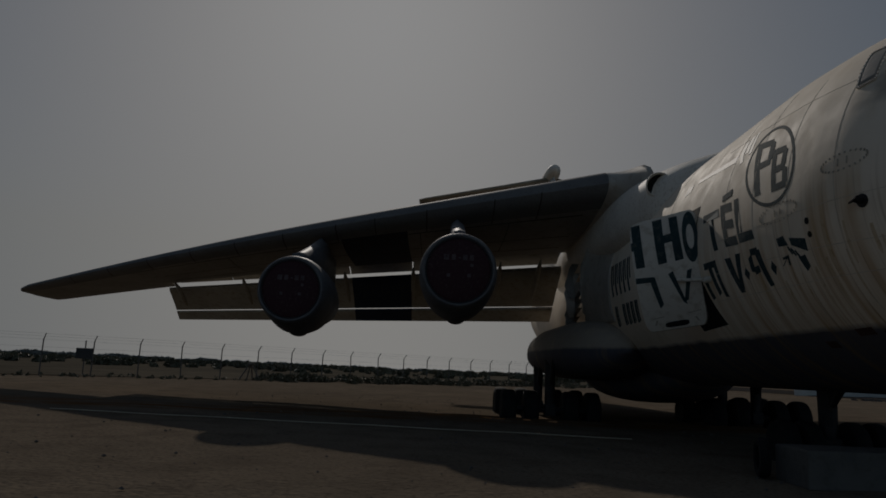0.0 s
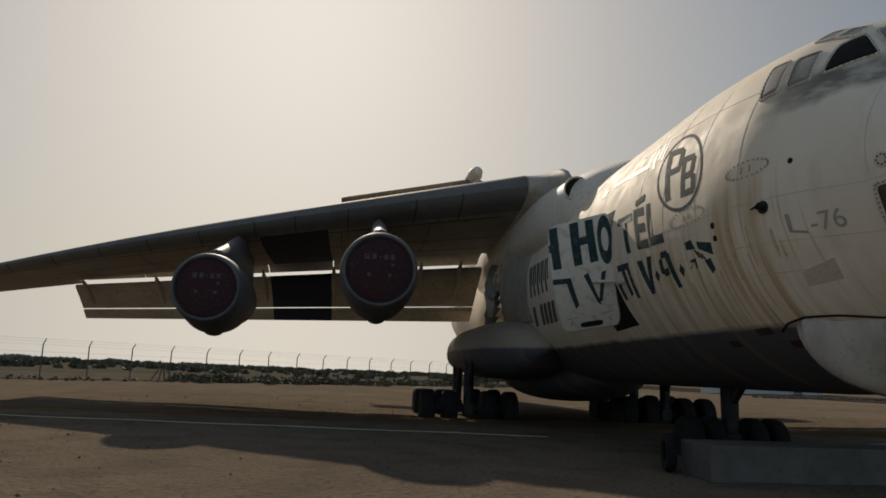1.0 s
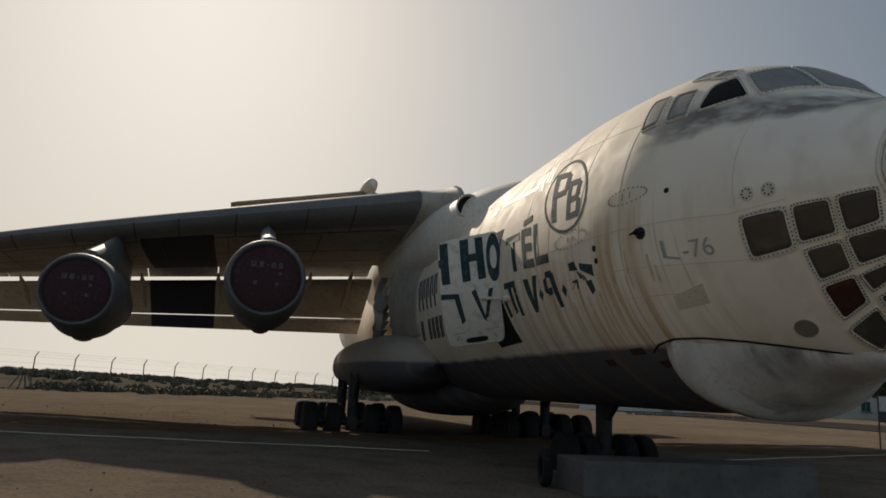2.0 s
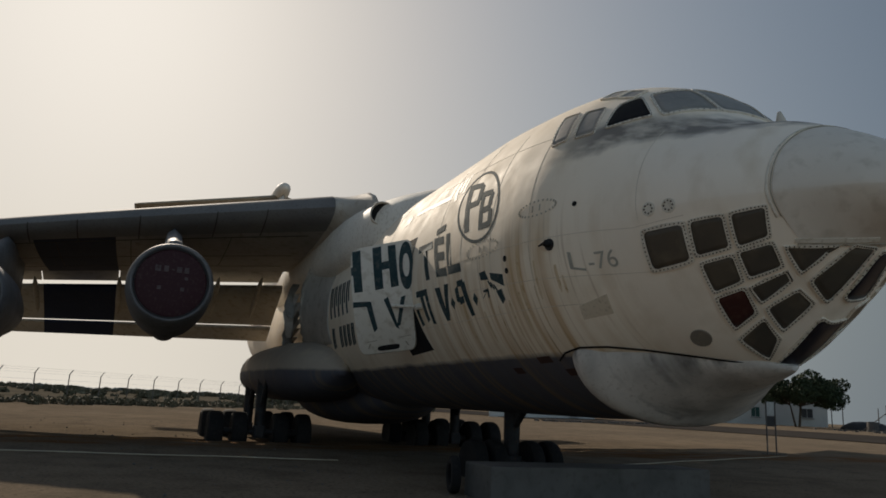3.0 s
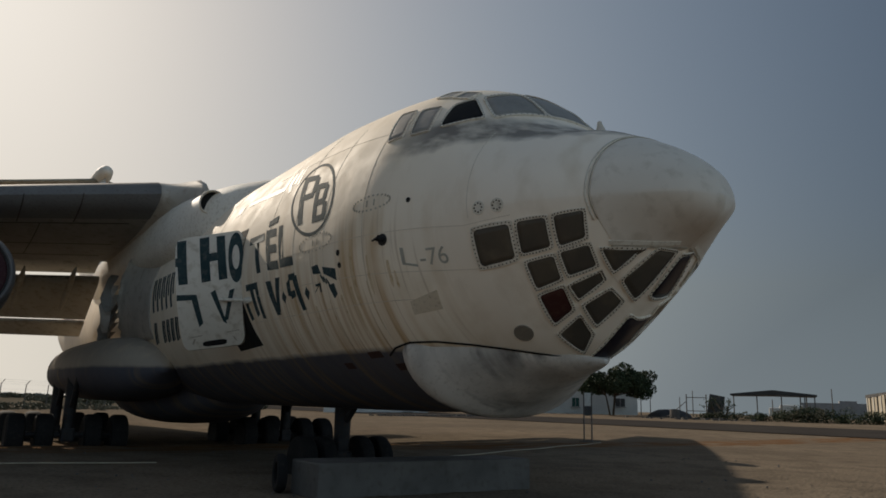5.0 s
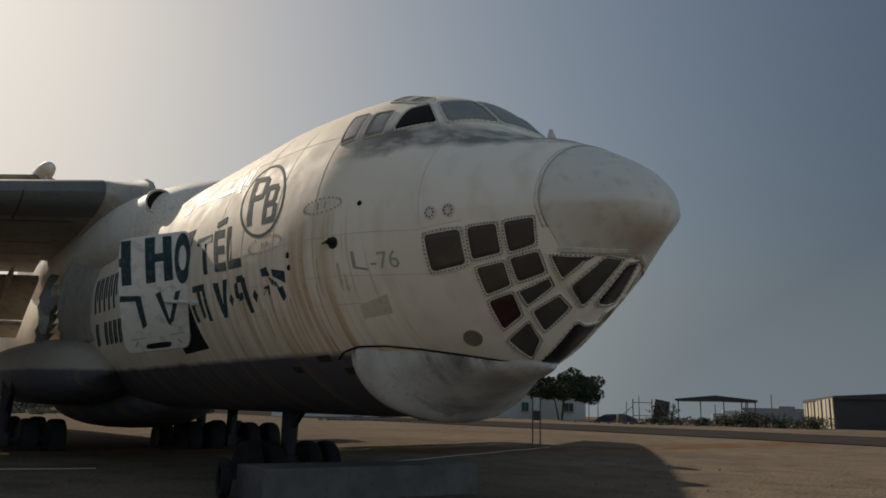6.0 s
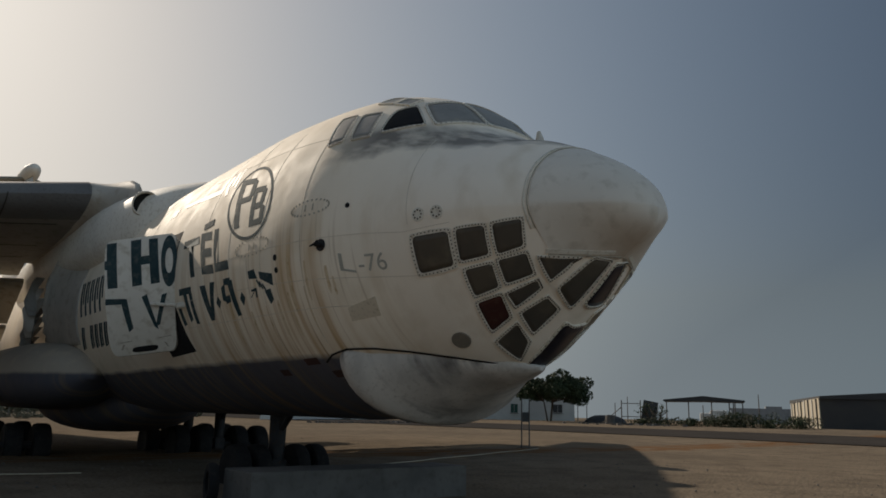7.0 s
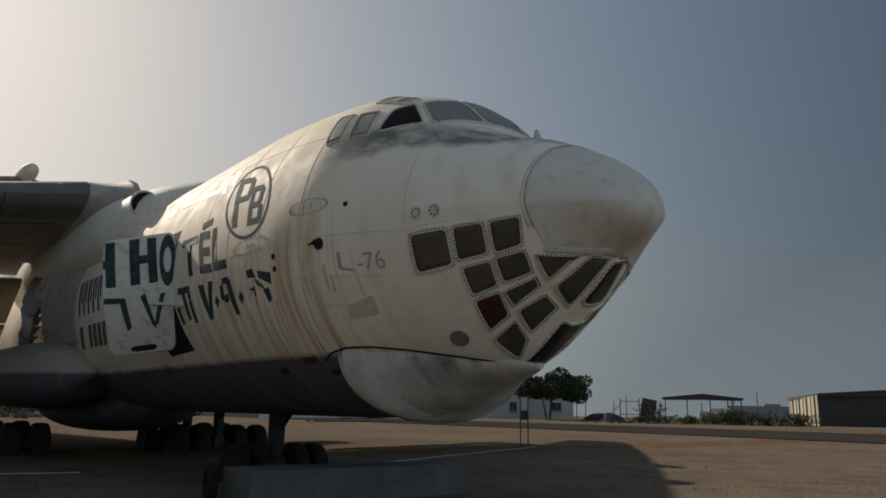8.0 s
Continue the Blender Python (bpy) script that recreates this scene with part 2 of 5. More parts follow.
def smooth(xs, ys, x):
    """Monotone cubic through a few stations."""
    n = len(xs)
    h = [xs[i + 1] - xs[i] for i in range(n - 1)]
    d = [(ys[i + 1] - ys[i]) / h[i] for i in range(n - 1)]
    x = min(max(x, xs[0]), xs[-1])
    i = 0
    while i < n - 2 and x > xs[i + 1]:
        i += 1

    def slope(k):
        if k == 0 or k == n - 1:
            return d[0] if k == 0 else d[-1]
        if d[k - 1] * d[k] <= 0:
            return 0.0
        a, b = 2 * h[k] + h[k - 1], h[k] + 2 * h[k - 1]
        return (a + b) / (a / d[k - 1] + b / d[k])
    t, m0, m1 = (x - xs[i]) / h[i], slope(i), slope(i + 1)
    return (1 + 2 * t) * (1 - t) ** 2 * ys[i] + t * (1 - t) ** 2 * h[i] * m0 + t * t * (3 - 2 * t) * ys[i + 1] + t * t * (t - 1) * h[i] * m1


def section(y):
    """Half width, top, middle, bottom and the lower half's exponent at y."""
    mid = 3.62 + 0.06 * min(max((y - 3) / 3, 0), 1)
    return smooth(ST, WID, y), smooth(ST, TOP, y), mid if y < 27 else mid + (y - 27) * 0.09, smooth(ST, BOT, y), min(max(1.28 + 0.14 * min(max((y - 0.5) / 0.6, 0), 1), 1.28 + (y - 1.5) * 0.35), 2.0)


def ring_point(y, a):
    """Point of the skin at y and angle a (0: port side, pi / 2: top, pi: starboard side)."""
    w, zt, zm, zb, e = section(y)
    c, s = math.cos(a), math.sin(a)
    if s >= 0:
        return (w * c, y, zm + (zt - zm) * s)
    return (w * math.copysign(abs(c) ** (2 / e), c), y, zm - (zm - zb) * abs(s) ** (2 / e))


def skin_x(y, z):
    """Half width of the skin at y and height z."""
    w, zt, zm, zb, e = section(y)
    if z >= zm:
        q = min((z - zm) / (zt - zm), 1)
        return w * math.sqrt(max(1 - q * q, 0))
    q = min((zm - z) / (zm - zb), 1)
    return w * max(1 - q ** e, 0) ** (1 / e)


# ---- building helpers ----
def mesh_from(name, verts, faces, mats, smooth_faces=True, face_mats=None):
    me = bpy.data.meshes.new(name)
    me.from_pydata([tuple(v) for v in verts], [], [tuple(f) for f in faces])
    for m in mats if isinstance(mats, (list, tuple)) else [mats]:
        me.materials.append(m)
    if face_mats:
        me.polygons.foreach_set("material_index", face_mats)
    if smooth_faces:
        me.polygons.foreach_set("use_smooth", [True] * len(me.polygons))
    me.update()
    return me


def put(name, me, parent=None, label=""):
    ob = new(name, me)
    if parent is not None:
        ob.parent = parent
    if label:
        tagged(ob, label)
    return ob


def part(name, bm, mat, parent, label="", smooth_faces=False):
    me = bpy.data.meshes.new(name)
    bm.to_mesh(me)
    bm.free()
    for m in mat if isinstance(mat, (list, tuple)) else [mat]:
        me.materials.append(m)
    if smooth_faces:
        me.polygons.foreach_set("use_smooth", [True] * len(me.polygons))
    return put(name, me, parent, label)


def loft(rings, closed=True, cap_a=True, cap_b=True):
    """Vertices and faces over rings of equal length."""
    n, verts, faces = len(rings[0]), [], []
    for r in rings:
        verts += r
    for i in range(len(rings) - 1):
        for k in range(n if closed else n - 1):
            j = (k + 1) % n
            faces.append((i * n + k, i * n + j, (i + 1) * n + j, (i + 1) * n + k))
    if cap_a:
        faces.append(tuple(reversed(range(n))))
    if cap_b:
        faces.append(tuple((len(rings) - 1) * n + k for k in range(n)))
    return verts, faces


def sharp(ob, angle=40):
    """Smooth shading that keeps edges sharper than angle."""
    me = ob.data
    bm = bmesh.new()
    bm.from_mesh(me)
    bmesh.ops.recalc_face_normals(bm, faces=bm.faces)
    for e in bm.edges:
        e.smooth = len(e.link_faces) == 2 and e.calc_face_angle(0) < radians(angle)
    for f in bm.faces:
        f.smooth = True
    bm.to_mesh(me)
    bm.free()
    return ob


def box_bm(size, at=(0, 0, 0), bevel=0.0, rot=None, bm=None):
    bm = bm or bmesh.new()
    m = Matrix.Translation(at) @ (rot or Matrix.Identity(4)) @ Matrix.Diagonal((*size, 1))
    r = bmesh.ops.create_cube(bm, size=1.0, matrix=m)
    if bevel:
        es = list({e for v in r["verts"] for e in v.link_edges})
        bmesh.ops.bevel(bm, geom=es, offset=bevel, segments=2, affect='EDGES', profile=0.6)
    return bm


def rod_bm(a, b, r1, r2=None, seg=12, bm=None):
    bm = bm or bmesh.new()
    a, b = Vector(a), Vector(b)
    d = b - a
    m = Matrix.Translation((a + b) / 2) @ d.to_track_quat("Z", "Y").to_matrix().to_4x4()
    bmesh.ops.create_cone(bm, cap_ends=True, segments=seg, radius1=r1, radius2=r1 if r2 is None else r2, depth=d.length, matrix=m)
    return bm


def lathe(profile, seg, axis_m, caps=True):
    """A body of revolution: profile of (radius, along) about the local y axis."""
    rings = []
    for r, a in profile:
        rings.append([tuple(axis_m @ Vector((r * math.cos(2 * math.pi * k / seg), a, r * math.sin(2 * math.pi * k / seg)))) for k in range(seg)])
    if not caps:
        rings.append(rings[0])
    return loft(rings, True, caps, caps)


def skin_normal(y, z, side=-1):
    h = 0.01
    dxy = (skin_x(y + h, z) - skin_x(y - h, z)) / (2 * h)
    dxz = (skin_x(y, z + h) - skin_x(y, z - h)) / (2 * h)
    return Vector((side, -dxy, -dxz)).normalized()


def on_skin(y, z, off=0.0, side=-1):
    p = Vector((side * skin_x(y, z), y, z))
    return p + skin_normal(y, z, side) * off


def skin_patch(quad, off, depth, n=8, corner=0.0, side=-1):
    """A slab lying on the skin over a four-cornered outline in (y, z), top-aft, top-fore, bottom-fore, bottom-aft."""
    verts, faces = [], []
    for lay in (off, off - depth):
        for i in range(n + 1):
            for j in range(n + 1):
                u, v = i / n, j / n
                if corner:
                    du, dv = abs(u - .5) * 2, abs(v - .5) * 2
                    k = max(du, dv) ** 6 * min(du, dv) ** 4 * corner
                    u, v = .5 + (u - .5) * (1 - k), .5 + (v - .5) * (1 - k)
                a = [q * (1 - u) + w * u for q, w in zip(quad[0], quad[1])]
                b = [q * (1 - u) + w * u for q, w in zip(quad[3], quad[2])]
                y, z = a[0] * (1 - v) + b[0] * v, a[1] * (1 - v) + b[1] * v
                verts.append(tuple(on_skin(y, z, lay, side)))
    m = n + 1
    for i in range(n):
        for j in range(n):
            a = i * m + j
            faces.append((a, a + m, a + m + 1, a + 1))
            a += m * m
            faces.append((a, a + 1, a + m + 1, a + m))
    rim = [i * m for i in range(n)] + [n * m + j for j in range(n)] + [i * m + n for i in range(n, 0, -1)] + [j for j in range(n, 0, -1)]
    for a, b in zip(rim, rim[1:] + rim[:1]):
        faces.append((b, a, a + m * m, b + m * m))
    return verts, faces


def grow(quad, d):
    """A quad in (y, z) with every edge pushed out by d metres."""
    cy, cz = sum(q[0] for q in quad) / 4, sum(q[1] for q in quad) / 4
    out = []
    for y, z in quad:
        l = math.hypot(y - cy, z - cz)
        out.append((y + (y - cy) / l * d * 1.35, z + (z - cz) / l * d * 1.35))
    return out


def skin_line(points, width, off, thick=0.006, side=-1, step=0.12):
    """A thin strip along a polyline in (y, z) on the skin."""
    path = []
    for (y0, z0), (y1, z1) in zip(points, points[1:]):
        k = max(2, int(math.hypot(y1 - y0, z1 - z0) / step))
        path += [(y0 + (y1 - y0) * i / k, z0 + (z1 - z0) * i / k) for i in range(k)]
    path.append(points[-1])
    rings = []
    for i, (y, z) in enumerate(path):
        a, b = path[max(i - 1, 0)], path[min(i + 1, len(path) - 1)]
        t = (on_skin(*b, 0, side) - on_skin(*a, 0, side)).normalized()
        nrm = skin_normal(y, z, side)
        s, p = t.cross(nrm) * width / 2, on_skin(y, z, off, side)
        rings.append([tuple(p + s), tuple(p - s), tuple(p - s - nrm * thick), tuple(p + s - nrm * thick)])
    return loft(rings)


def text_mesh(text, bold=0.0):
    """The triangles of a text, one unit high, from the built-in font."""
    cu = bpy.data.curves.new("text", 'FONT')
    cu.body, cu.size, cu.offset = text, 1.0, bold
    ob = bpy.data.objects.new("text", cu)
    me = ob.to_mesh()
    bm = bmesh.new()
    bm.from_mesh(me)
    ob.to_mesh_clear()
    bpy.data.objects.remove(ob)
    bpy.data.curves.remove(cu)
    bmesh.ops.remove_doubles(bm, verts=bm.verts, dist=1e-4)
    for _ in range(2):
        bmesh.ops.subdivide_edges(bm, edges=[e for e in bm.edges if e.calc_length() > 0.18], cuts=1)
    return bm


def skin_text(name, text, aft, fore, height, parent, mat, lean=0.0, bold=0.02, off=0.004):
    """A text painted on the starboard skin; aft and fore are the ends of its base line in (y, z)."""
    bm = text_mesh(text, bold)
    xs = [v.co.x for v in bm.verts]
    x0, x1, y1 = min(xs), max(xs), max(v.co.y for v in bm.verts)
    for v in bm.verts:
        u, w = (v.co.x - x0) / (x1 - x0), v.co.y / y1
        y = aft[0] + (fore[0] - aft[0]) * u - lean * w
        z = aft[1] + (fore[1] - aft[1]) * u + height * w
        v.co = on_skin(y, z, off)
    return part(name, bm, mat, parent)


# ---- the cargo aircraft ----
aircraft = tagged(new("cargo_aircraft"), "abandoned four-engined cargo jet with stained white paint, parked on sand", "aircraft")

SEG = 96
ys = [0.20] + [0.20 + 0.003 * 1.6 ** i for i in range(9)] + [0.40 + 0.1 * i for i in range(68)] + [7.5 + 0.75 * i for i in range(26)] + [27.5 + i for i in range(19)]
rings = [[ring_point(y, 2 * math.pi * k / SEG) for k in range(SEG)] for y in ys]
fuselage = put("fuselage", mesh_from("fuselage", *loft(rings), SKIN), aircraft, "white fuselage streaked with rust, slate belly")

# radome over the upper nose
RZ = 3.09
rings = []
for i in range(30):
    y = 0.20 + 0.88 * (i / 29) ** 2.2
    w, zt, zm, zb, e = section(y)
    q = min(max((zm - RZ) / max(zm - zb, 1e-3), 0), 1)
    a0 = -math.asin(min(q ** (e / 2), 1.0))
    r = []
    for k in range(61):
        a = a0 + (math.pi - 2 * a0) * k / 60
        x, yy, z = ring_point(y, a)
        s = 1 + 0.012 / max(w, 0.1)
        r.append((x * s, yy - 0.012 * (1 - i / 29), zm + (z - zm) * s))
    rings.append(r)
radome = put("radome", mesh_from("radome", *loft(rings, closed=False, cap_a=True, cap_b=False), RADOME), aircraft, "weathered grey-beige nose radome, rust-stained below")

# chin radome: a canoe under the nose
CST, CWD = (1.93, 2.12, 2.40, 2.75, 3.1, 3.5, 3.9, 4.2, 4.4, 4.46), (.04, .28, .55, .84, 1.13, 1.43, 1.66, 1.52, 1.12, .1)
CBT = (1.87, 1.81, 1.73, 1.64, 1.51, 1.35, 1.17, 1.25, 1.53, 1.80)
rings = []
for i in range(48):
    y = 1.93 + 2.47 * (0.5 - 0.5 * math.cos(math.pi * i / 47))
    w, zb, zm = smooth(CST, CWD, y), smooth(CST, CBT, y), 1.93 + 0.20 * min(1.0, max(0.0, y - 1.93))
    e = 1.35 - 0.45 * min(1.0, max(0.0, (y - 2.6) / 1.3))
    r = []
    for k in range(48):
        c, s = math.cos(2 * math.pi * k / 48), math.sin(2 * math.pi * k / 48)
        r.append((w * math.copysign(abs(c) ** e, c), y, zm + (min(0.15, w * .12) * s if s > 0 else (zm - zb) * s)))
    rings.append(r)
chin = put("chin_radome", mesh_from("chin_radome", *loft(rings), CHIN), aircraft, "bulging pale chin radome with dark scuffs")


# wings
def le_point(x):
    """Leading edge at half span x: y, z and chord."""
    q = (x - 2.6) / 22.6
    return 13.7 + 13.6 * q, 6.2 - 2.17 * q + 0.24 * math.sin(math.pi * min(max(q, 0), 1)), 8.6 - 5.4 * q


def airfoil(x, side, f0=0.0, f1=0.78, n=12, thick=0.115, droop=0.075):
    y0, z0, c = le_point(x)
    t = thick * c * (1 - 0.25 * (x - 2.6) / 22.6)
    up, lo = [], []
    for i in range(n + 1):
        s = f0 + (f1 - f0) * (0.5 - 0.5 * math.cos(math.pi * i / n))
        h = t * (2.969 * math.sqrt(s) - 1.26 * s - 3.516 * s * s + 2.843 * s ** 3 - 1.036 * s ** 4) * 0.5
        zc = z0 - droop * c * s
        up.append((side * x, y0 + c * s, zc + h * 1.45))
        lo.append((side * x, y0 + c * s, zc - h * 0.95))
    return up[::-1] + lo[1:]


for side, name in ((-1, "wing"), (1, "wing")):
    xs = [2.72, 4.0, 5.6, 6.6, 8.0, 8.4, 9.4, 10.2, 11.6, 13, 15, 17, 18.4, 18.6, 21, 23, 24.6, 25.05, 25.2]
    rings = []
    for x in xs:
        r = airfoil(x, side, 0.0, 0.78 if x < 18.5 else 0.98)
        if x > 24.8:
            k = 0.75 if x < 25.1 else 0.25
            zc = sum(p[2] for p in r) / len(r)
            r = [(p[0], p[1] + (1 - k) * 0.35, zc + (p[2] - zc) * k) for p in r]
        rings.append(r)
    v, f = loft(rings)
    n = len(rings[0])
    fm = []
    for fa in f:
        if len(fa) > 4:
            fm.append(0)
            continue
        i, k = fa[0] // n, fa[0] % n
        xm = (xs[i] + xs[i + 1]) / 2
        near_le = 7 <= k <= 14
        fm.append(1 if near_le else (2 if 8.0 <= xm <= 10.3 and k > 12 else 0))
    wing = sharp(put(name, mesh_from("wing", v, f, [WING, WING_EDGE, WING_DARK], True, fm), aircraft, "drooping grey wing with a slate leading edge"), 50)

    # slotted flaps, run out and down
    for (g0, g1), nm in (((0.0, 0.70), "flap"), ((0.74, 1.0), "rear_flap")):
        rings = []
        fx = [2.75, 4, 6, 8.0, 8.01, 10.3, 10.31, 12, 14, 16, 18.35]
        for x in fx:
            q = (x - 2.75) / 15.6
            a = Vector((side * x, 20.75 + 5.75 * q, 4.95 - 0.72 * q))
            b = Vector((side * x, 23.35 + 4.75 * q, 3.32 - 0.25 * q))
            d = b - a
            nn = Vector((0, -d.z, d.y)).normalized()
            p0, p1 = a + d * g0, a + d * g1
            th = (0.24 if g0 == 0 else 0.12) * (1 - 0.45 * q)
            if g0 > 0:
                p0, p1 = p0 - nn * 0.02, p1 - nn * 0.05
            r = []
            for s, h in ((0, .35), (.04, .8), (.15, 1.0), (.45, .75), (.8, .3), (1, .06), (1, -.04), (.6, -.1), (.2, -.25), (.05, -.35), (0, -.1)):
                r.append(tuple(p0 + (p1 - p0) * s + nn * th * h))
            rings.append(r)
        v, f = loft(rings)
        n = len(rings[0])
        fm = [0 if len(fa) > 4 else (1 if 8.0 <= (fx[fa[0] // n] + fx[fa[0] // n + 1]) / 2 <= 10.3 else 0) for fa in f]
        sharp(put(nm, mesh_from(nm, v, f, [FLAP, WING_DARK], True, fm), aircraft, "lowered cream flap with a navy band"), 45)
    # spoiler panels behind the wing box, over the flap's nose
    sx = [2.75, 5.5, 8.0, 10.5, 13.0, 15.7, 18.3]
    for x0, x1 in zip(sx, sx[1:]):
        rings = []
        for x in (x0 + 0.02, x1 - 0.02):
            y0, z0, c = le_point(x)
            q = (x - 2.75) / 15.6
            za, zb = z0 - 0.075 * c * 0.775 + 0.12, 4.95 - 0.72 * q + 0.34 + 0.06 * q
            ya, yb = y0 + c * 0.765, y0 + c * 0.925
            rings.append([(side * x, ya, za), (side * x, yb, zb), (side * x, yb, zb - 0.03), (side * x, ya, za - 0.07)])
        put("spoiler", mesh_from("spoiler", *loft(rings), WING, False), wing)
    # flap brackets
    for x in (3.6, 4.9, 7.9, 10.45, 12.6, 14.6, 17.6):
        q = (x - 2.75) / 15.6
        a = Vector((side * x, 20.1 + 5.75 * q, 4.78 - 0.72 * q))
        b = Vector((side * x, 22.3 + 5.1 * q, 3.75 - 0.42 * q))
        rings = []
        for s, w, h in ((-.30, .03, .04), (-.12, .08, .10), (.15, .09, .14), (.4, .09, .14), (.6, .06, .10), (.72, .03, .04)):
            c = a + (b - a) * s
            rings.append([(c.x + w * math.cos(t * math.pi / 4), c.y, c.z + h * math.sin(t * math.pi / 4)) for t in range(8)])
        put("flap_bracket", mesh_from("flap_bracket", *loft(rings), FLAP), aircraft)


# dark joints over the leading edge, and panel lines under the wings
WING_SEAM = weathered("wing_joint", (0.045, 0.042, 0.038), (0.07, 0.062, 0.052), (0.03, 0.025, 0.02), 0.8)


def under(x, f, off=0.006):
    y0, z0, c = le_point(x)
    t = 0.115 * c * (1 - 0.25 * (x - 2.6) / 22.6)
    h = t * (2.969 * math.sqrt(f) - 1.26 * f - 3.516 * f * f + 2.843 * f ** 3 - 1.036 * f ** 4) * 0.5
    return y0 + c * f, z0 - 0.075 * c * f - h * 0.95 - off


for side in (-1, 1):
    for x in (4.3, 5.5, 7.4, 9.0, 10.3, 12.2, 14.1, 16.0, 18.0, 20.0, 22.0):
        rings = []
        for f in (0.0, 0.006, 0.02, 0.05, 0.09, 0.14):
            y, z = under(x, f, 0.008)
            if f == 0.0:
                y, z = y - 0.008, z + 0.01
            rings.append([(side * (x - 0.014), y, z), (side * (x + 0.014), y, z), (side * (x + 0.014), y + 0.01, z + 0.03), (side * (x - 0.014), y + 0.01, z + 0.03)])
        put("edge_joint", mesh_from("edge_joint", *loft(rings), WING_SEAM, False), aircraft)
    for f, x1 in ((0.15, 24.0), (0.40, 18.0), (0.62, 18.0)):
        rings = []
        for x in [3.1 + (x1 - 3.1) * q / 30 for q in range(31)]:
            (y, z), (ya, za) = under(x, f), under(x, f + 0.004)
            rings.append([(side * x, y, z), (side * x, ya, za), (side * x, ya, za + 0.03), (side * x, y, z + 0.03)])
        put("panel_line", mesh_from("panel_line", *loft(rings), WING_SEAM, False), aircraft)
    for x in (5.0, 7.6, 9.6, 12.0, 14.6):
        rings = []
        for f in [0.15 + 0.47 * q / 12 for q in range(13)]:
            y, z = under(x, f, 0.004)
            rings.append([(side * (x - 0.01), y, z), (side * (x + 0.01), y, z), (side * (x + 0.01), y, z + 0.03), (side * (x - 0.01), y, z + 0.03)])
        put("panel_line", mesh_from("panel_line", *loft(rings), WING_SEAM, False), aircraft)

# fillets that flare from the wing roots into the fuselage
for side in (-1, 1):
    rings = []
    for i in range(12):
        u = i / 11
        r = airfoil(2.74, side, 0.0, 0.78)
        m = len(r) // 2
        out = []
        for k, (px, py, pz) in enumerate(r):
            f = abs(k - m) / m
            flare = u ** 2.0
            ny = py - 1.5 * flare * (1 - f) ** 2
            if k > m:
                nz = pz - (0.25 + 1.0 * min(f * 2.2, 1)) * flare
            else:
                nz = pz + (0.10 - 0.25 * (1 - f) ** 3) * flare
            out.append((side * (2.74 - 0.75 * u ** 0.8), ny, nz))
        rings.append(out)
    put("wing_root_fillet", mesh_from("wing_root_fillet", *loft(rings), FILLET), aircraft, "pale fillet flaring from the wing root")


# engines
def engine(x, lip_y, cz, side):
    body = []
    for r, a in ((.80, .16), (.82, .04), (.845, .0), (.875, .0), (.915, .05), (.95, .18), (.985, .5), (1.0, 1.0), (.99, 1.8), (.96, 2.4), (.955, 2.42), (.93, 2.45), (.88, 3.2), (.76, 4.2), (.62, 5.0), (.5, 5.0), (.48, 4.7)):
        body.append((r * 0.94, a))
    m = Matrix.Translation((side * x, lip_y, cz))
    v, f = lathe(body, 56, m)
    # a sag under the middle of the nacelle for the gearbox
    v = [(p[0], p[1], p[2] - 0.15 * max(0, min(1, (p[1] - lip_y - 0.25) / 0.7)) * max(0, min(1, (lip_y + 3.4 - p[1]) / 1.2)) * max(0, (cz - p[2]) / 0.9) ** 2) for p in v]
    nac = put("nacelle", mesh_from("nacelle", v, f, NACELLE), aircraft, "dusty grey engine nacelle with a blanked intake")
    sharp(nac, 35)
    v, f = lathe([(.02, .03), (.35, .035), (.70, .05), (.765, .07), (.77, .14)], 48, m)
    cov = put("intake_cover", mesh_from("intake_cover", v, f, COVER), nac, "round dark maroon intake cover with worn stencils")
    v, f = lathe([(.74, .04), (.775, .015), (.785, .06), (.74, .08)], 48, m, False)
    put("cover_rim", mesh_from("cover_rim", v, f, STEEL, True), nac)
    # unreadable stencil bars
    for bx, bz, bw, bh in ((-.30, .30, .15, .13), (-.13, .30, .12, .13), (.01, .29, .07, .03), (.14, .30, .13, .13), (.29, .30, .12, .13), (.30, .12, .09, .07), (-.24, -.12, .10, .08), (.24, -.12, .10, .08)):
        part("stencil_bar", box_bm((bw * 0.8, .006, bh), (side * x + bx, lip_y + .036, cz + bz)), MARK_PALE, nac)
    box = bmesh.new()
    bmesh.ops.create_uvsphere(box, u_segments=20, v_segments=12, radius=1.0, matrix=Matrix.Translation((side * x, lip_y + 1.5, cz - 1.0)) @ Matrix.Diagonal((.24, .7, .16, 1)))
    part("gearbox_fairing", box, NACELLE, nac, "", True)
    # pylon up to the wing
    wy, wz, wc = le_point(x)
    rings = []
    for s in range(12):
        q = s / 11
        y = lip_y + 0.45 + (wy + 3.6 - lip_y - 0.45) * q
        w = 0.05 + 0.19 * math.sin(math.pi * min(q * 1.15 + 0.08, 1)) ** 0.6
        zb = cz + 0.78 - 0.3 * q
        zt = min(cz + 1.02 + (wz - cz - 1.3) * min(q * 1.9, 1.0) ** 1.2, wz - 0.02 - 0.02 * s)
        zt = max(zt, zb + 0.12)
        rings.append([(side * x + w * cx, y, zb + (zt - zb) * k) for cx, k in ((-1, 0), (-1, .55), (-.75, .9), (0, 1), (.75, .9), (1, .55), (1, 0), (0, -.02))])
    put("pylon", mesh_from("pylon", *loft(rings), NACELLE), aircraft, "pale engine pylon")
    return nac


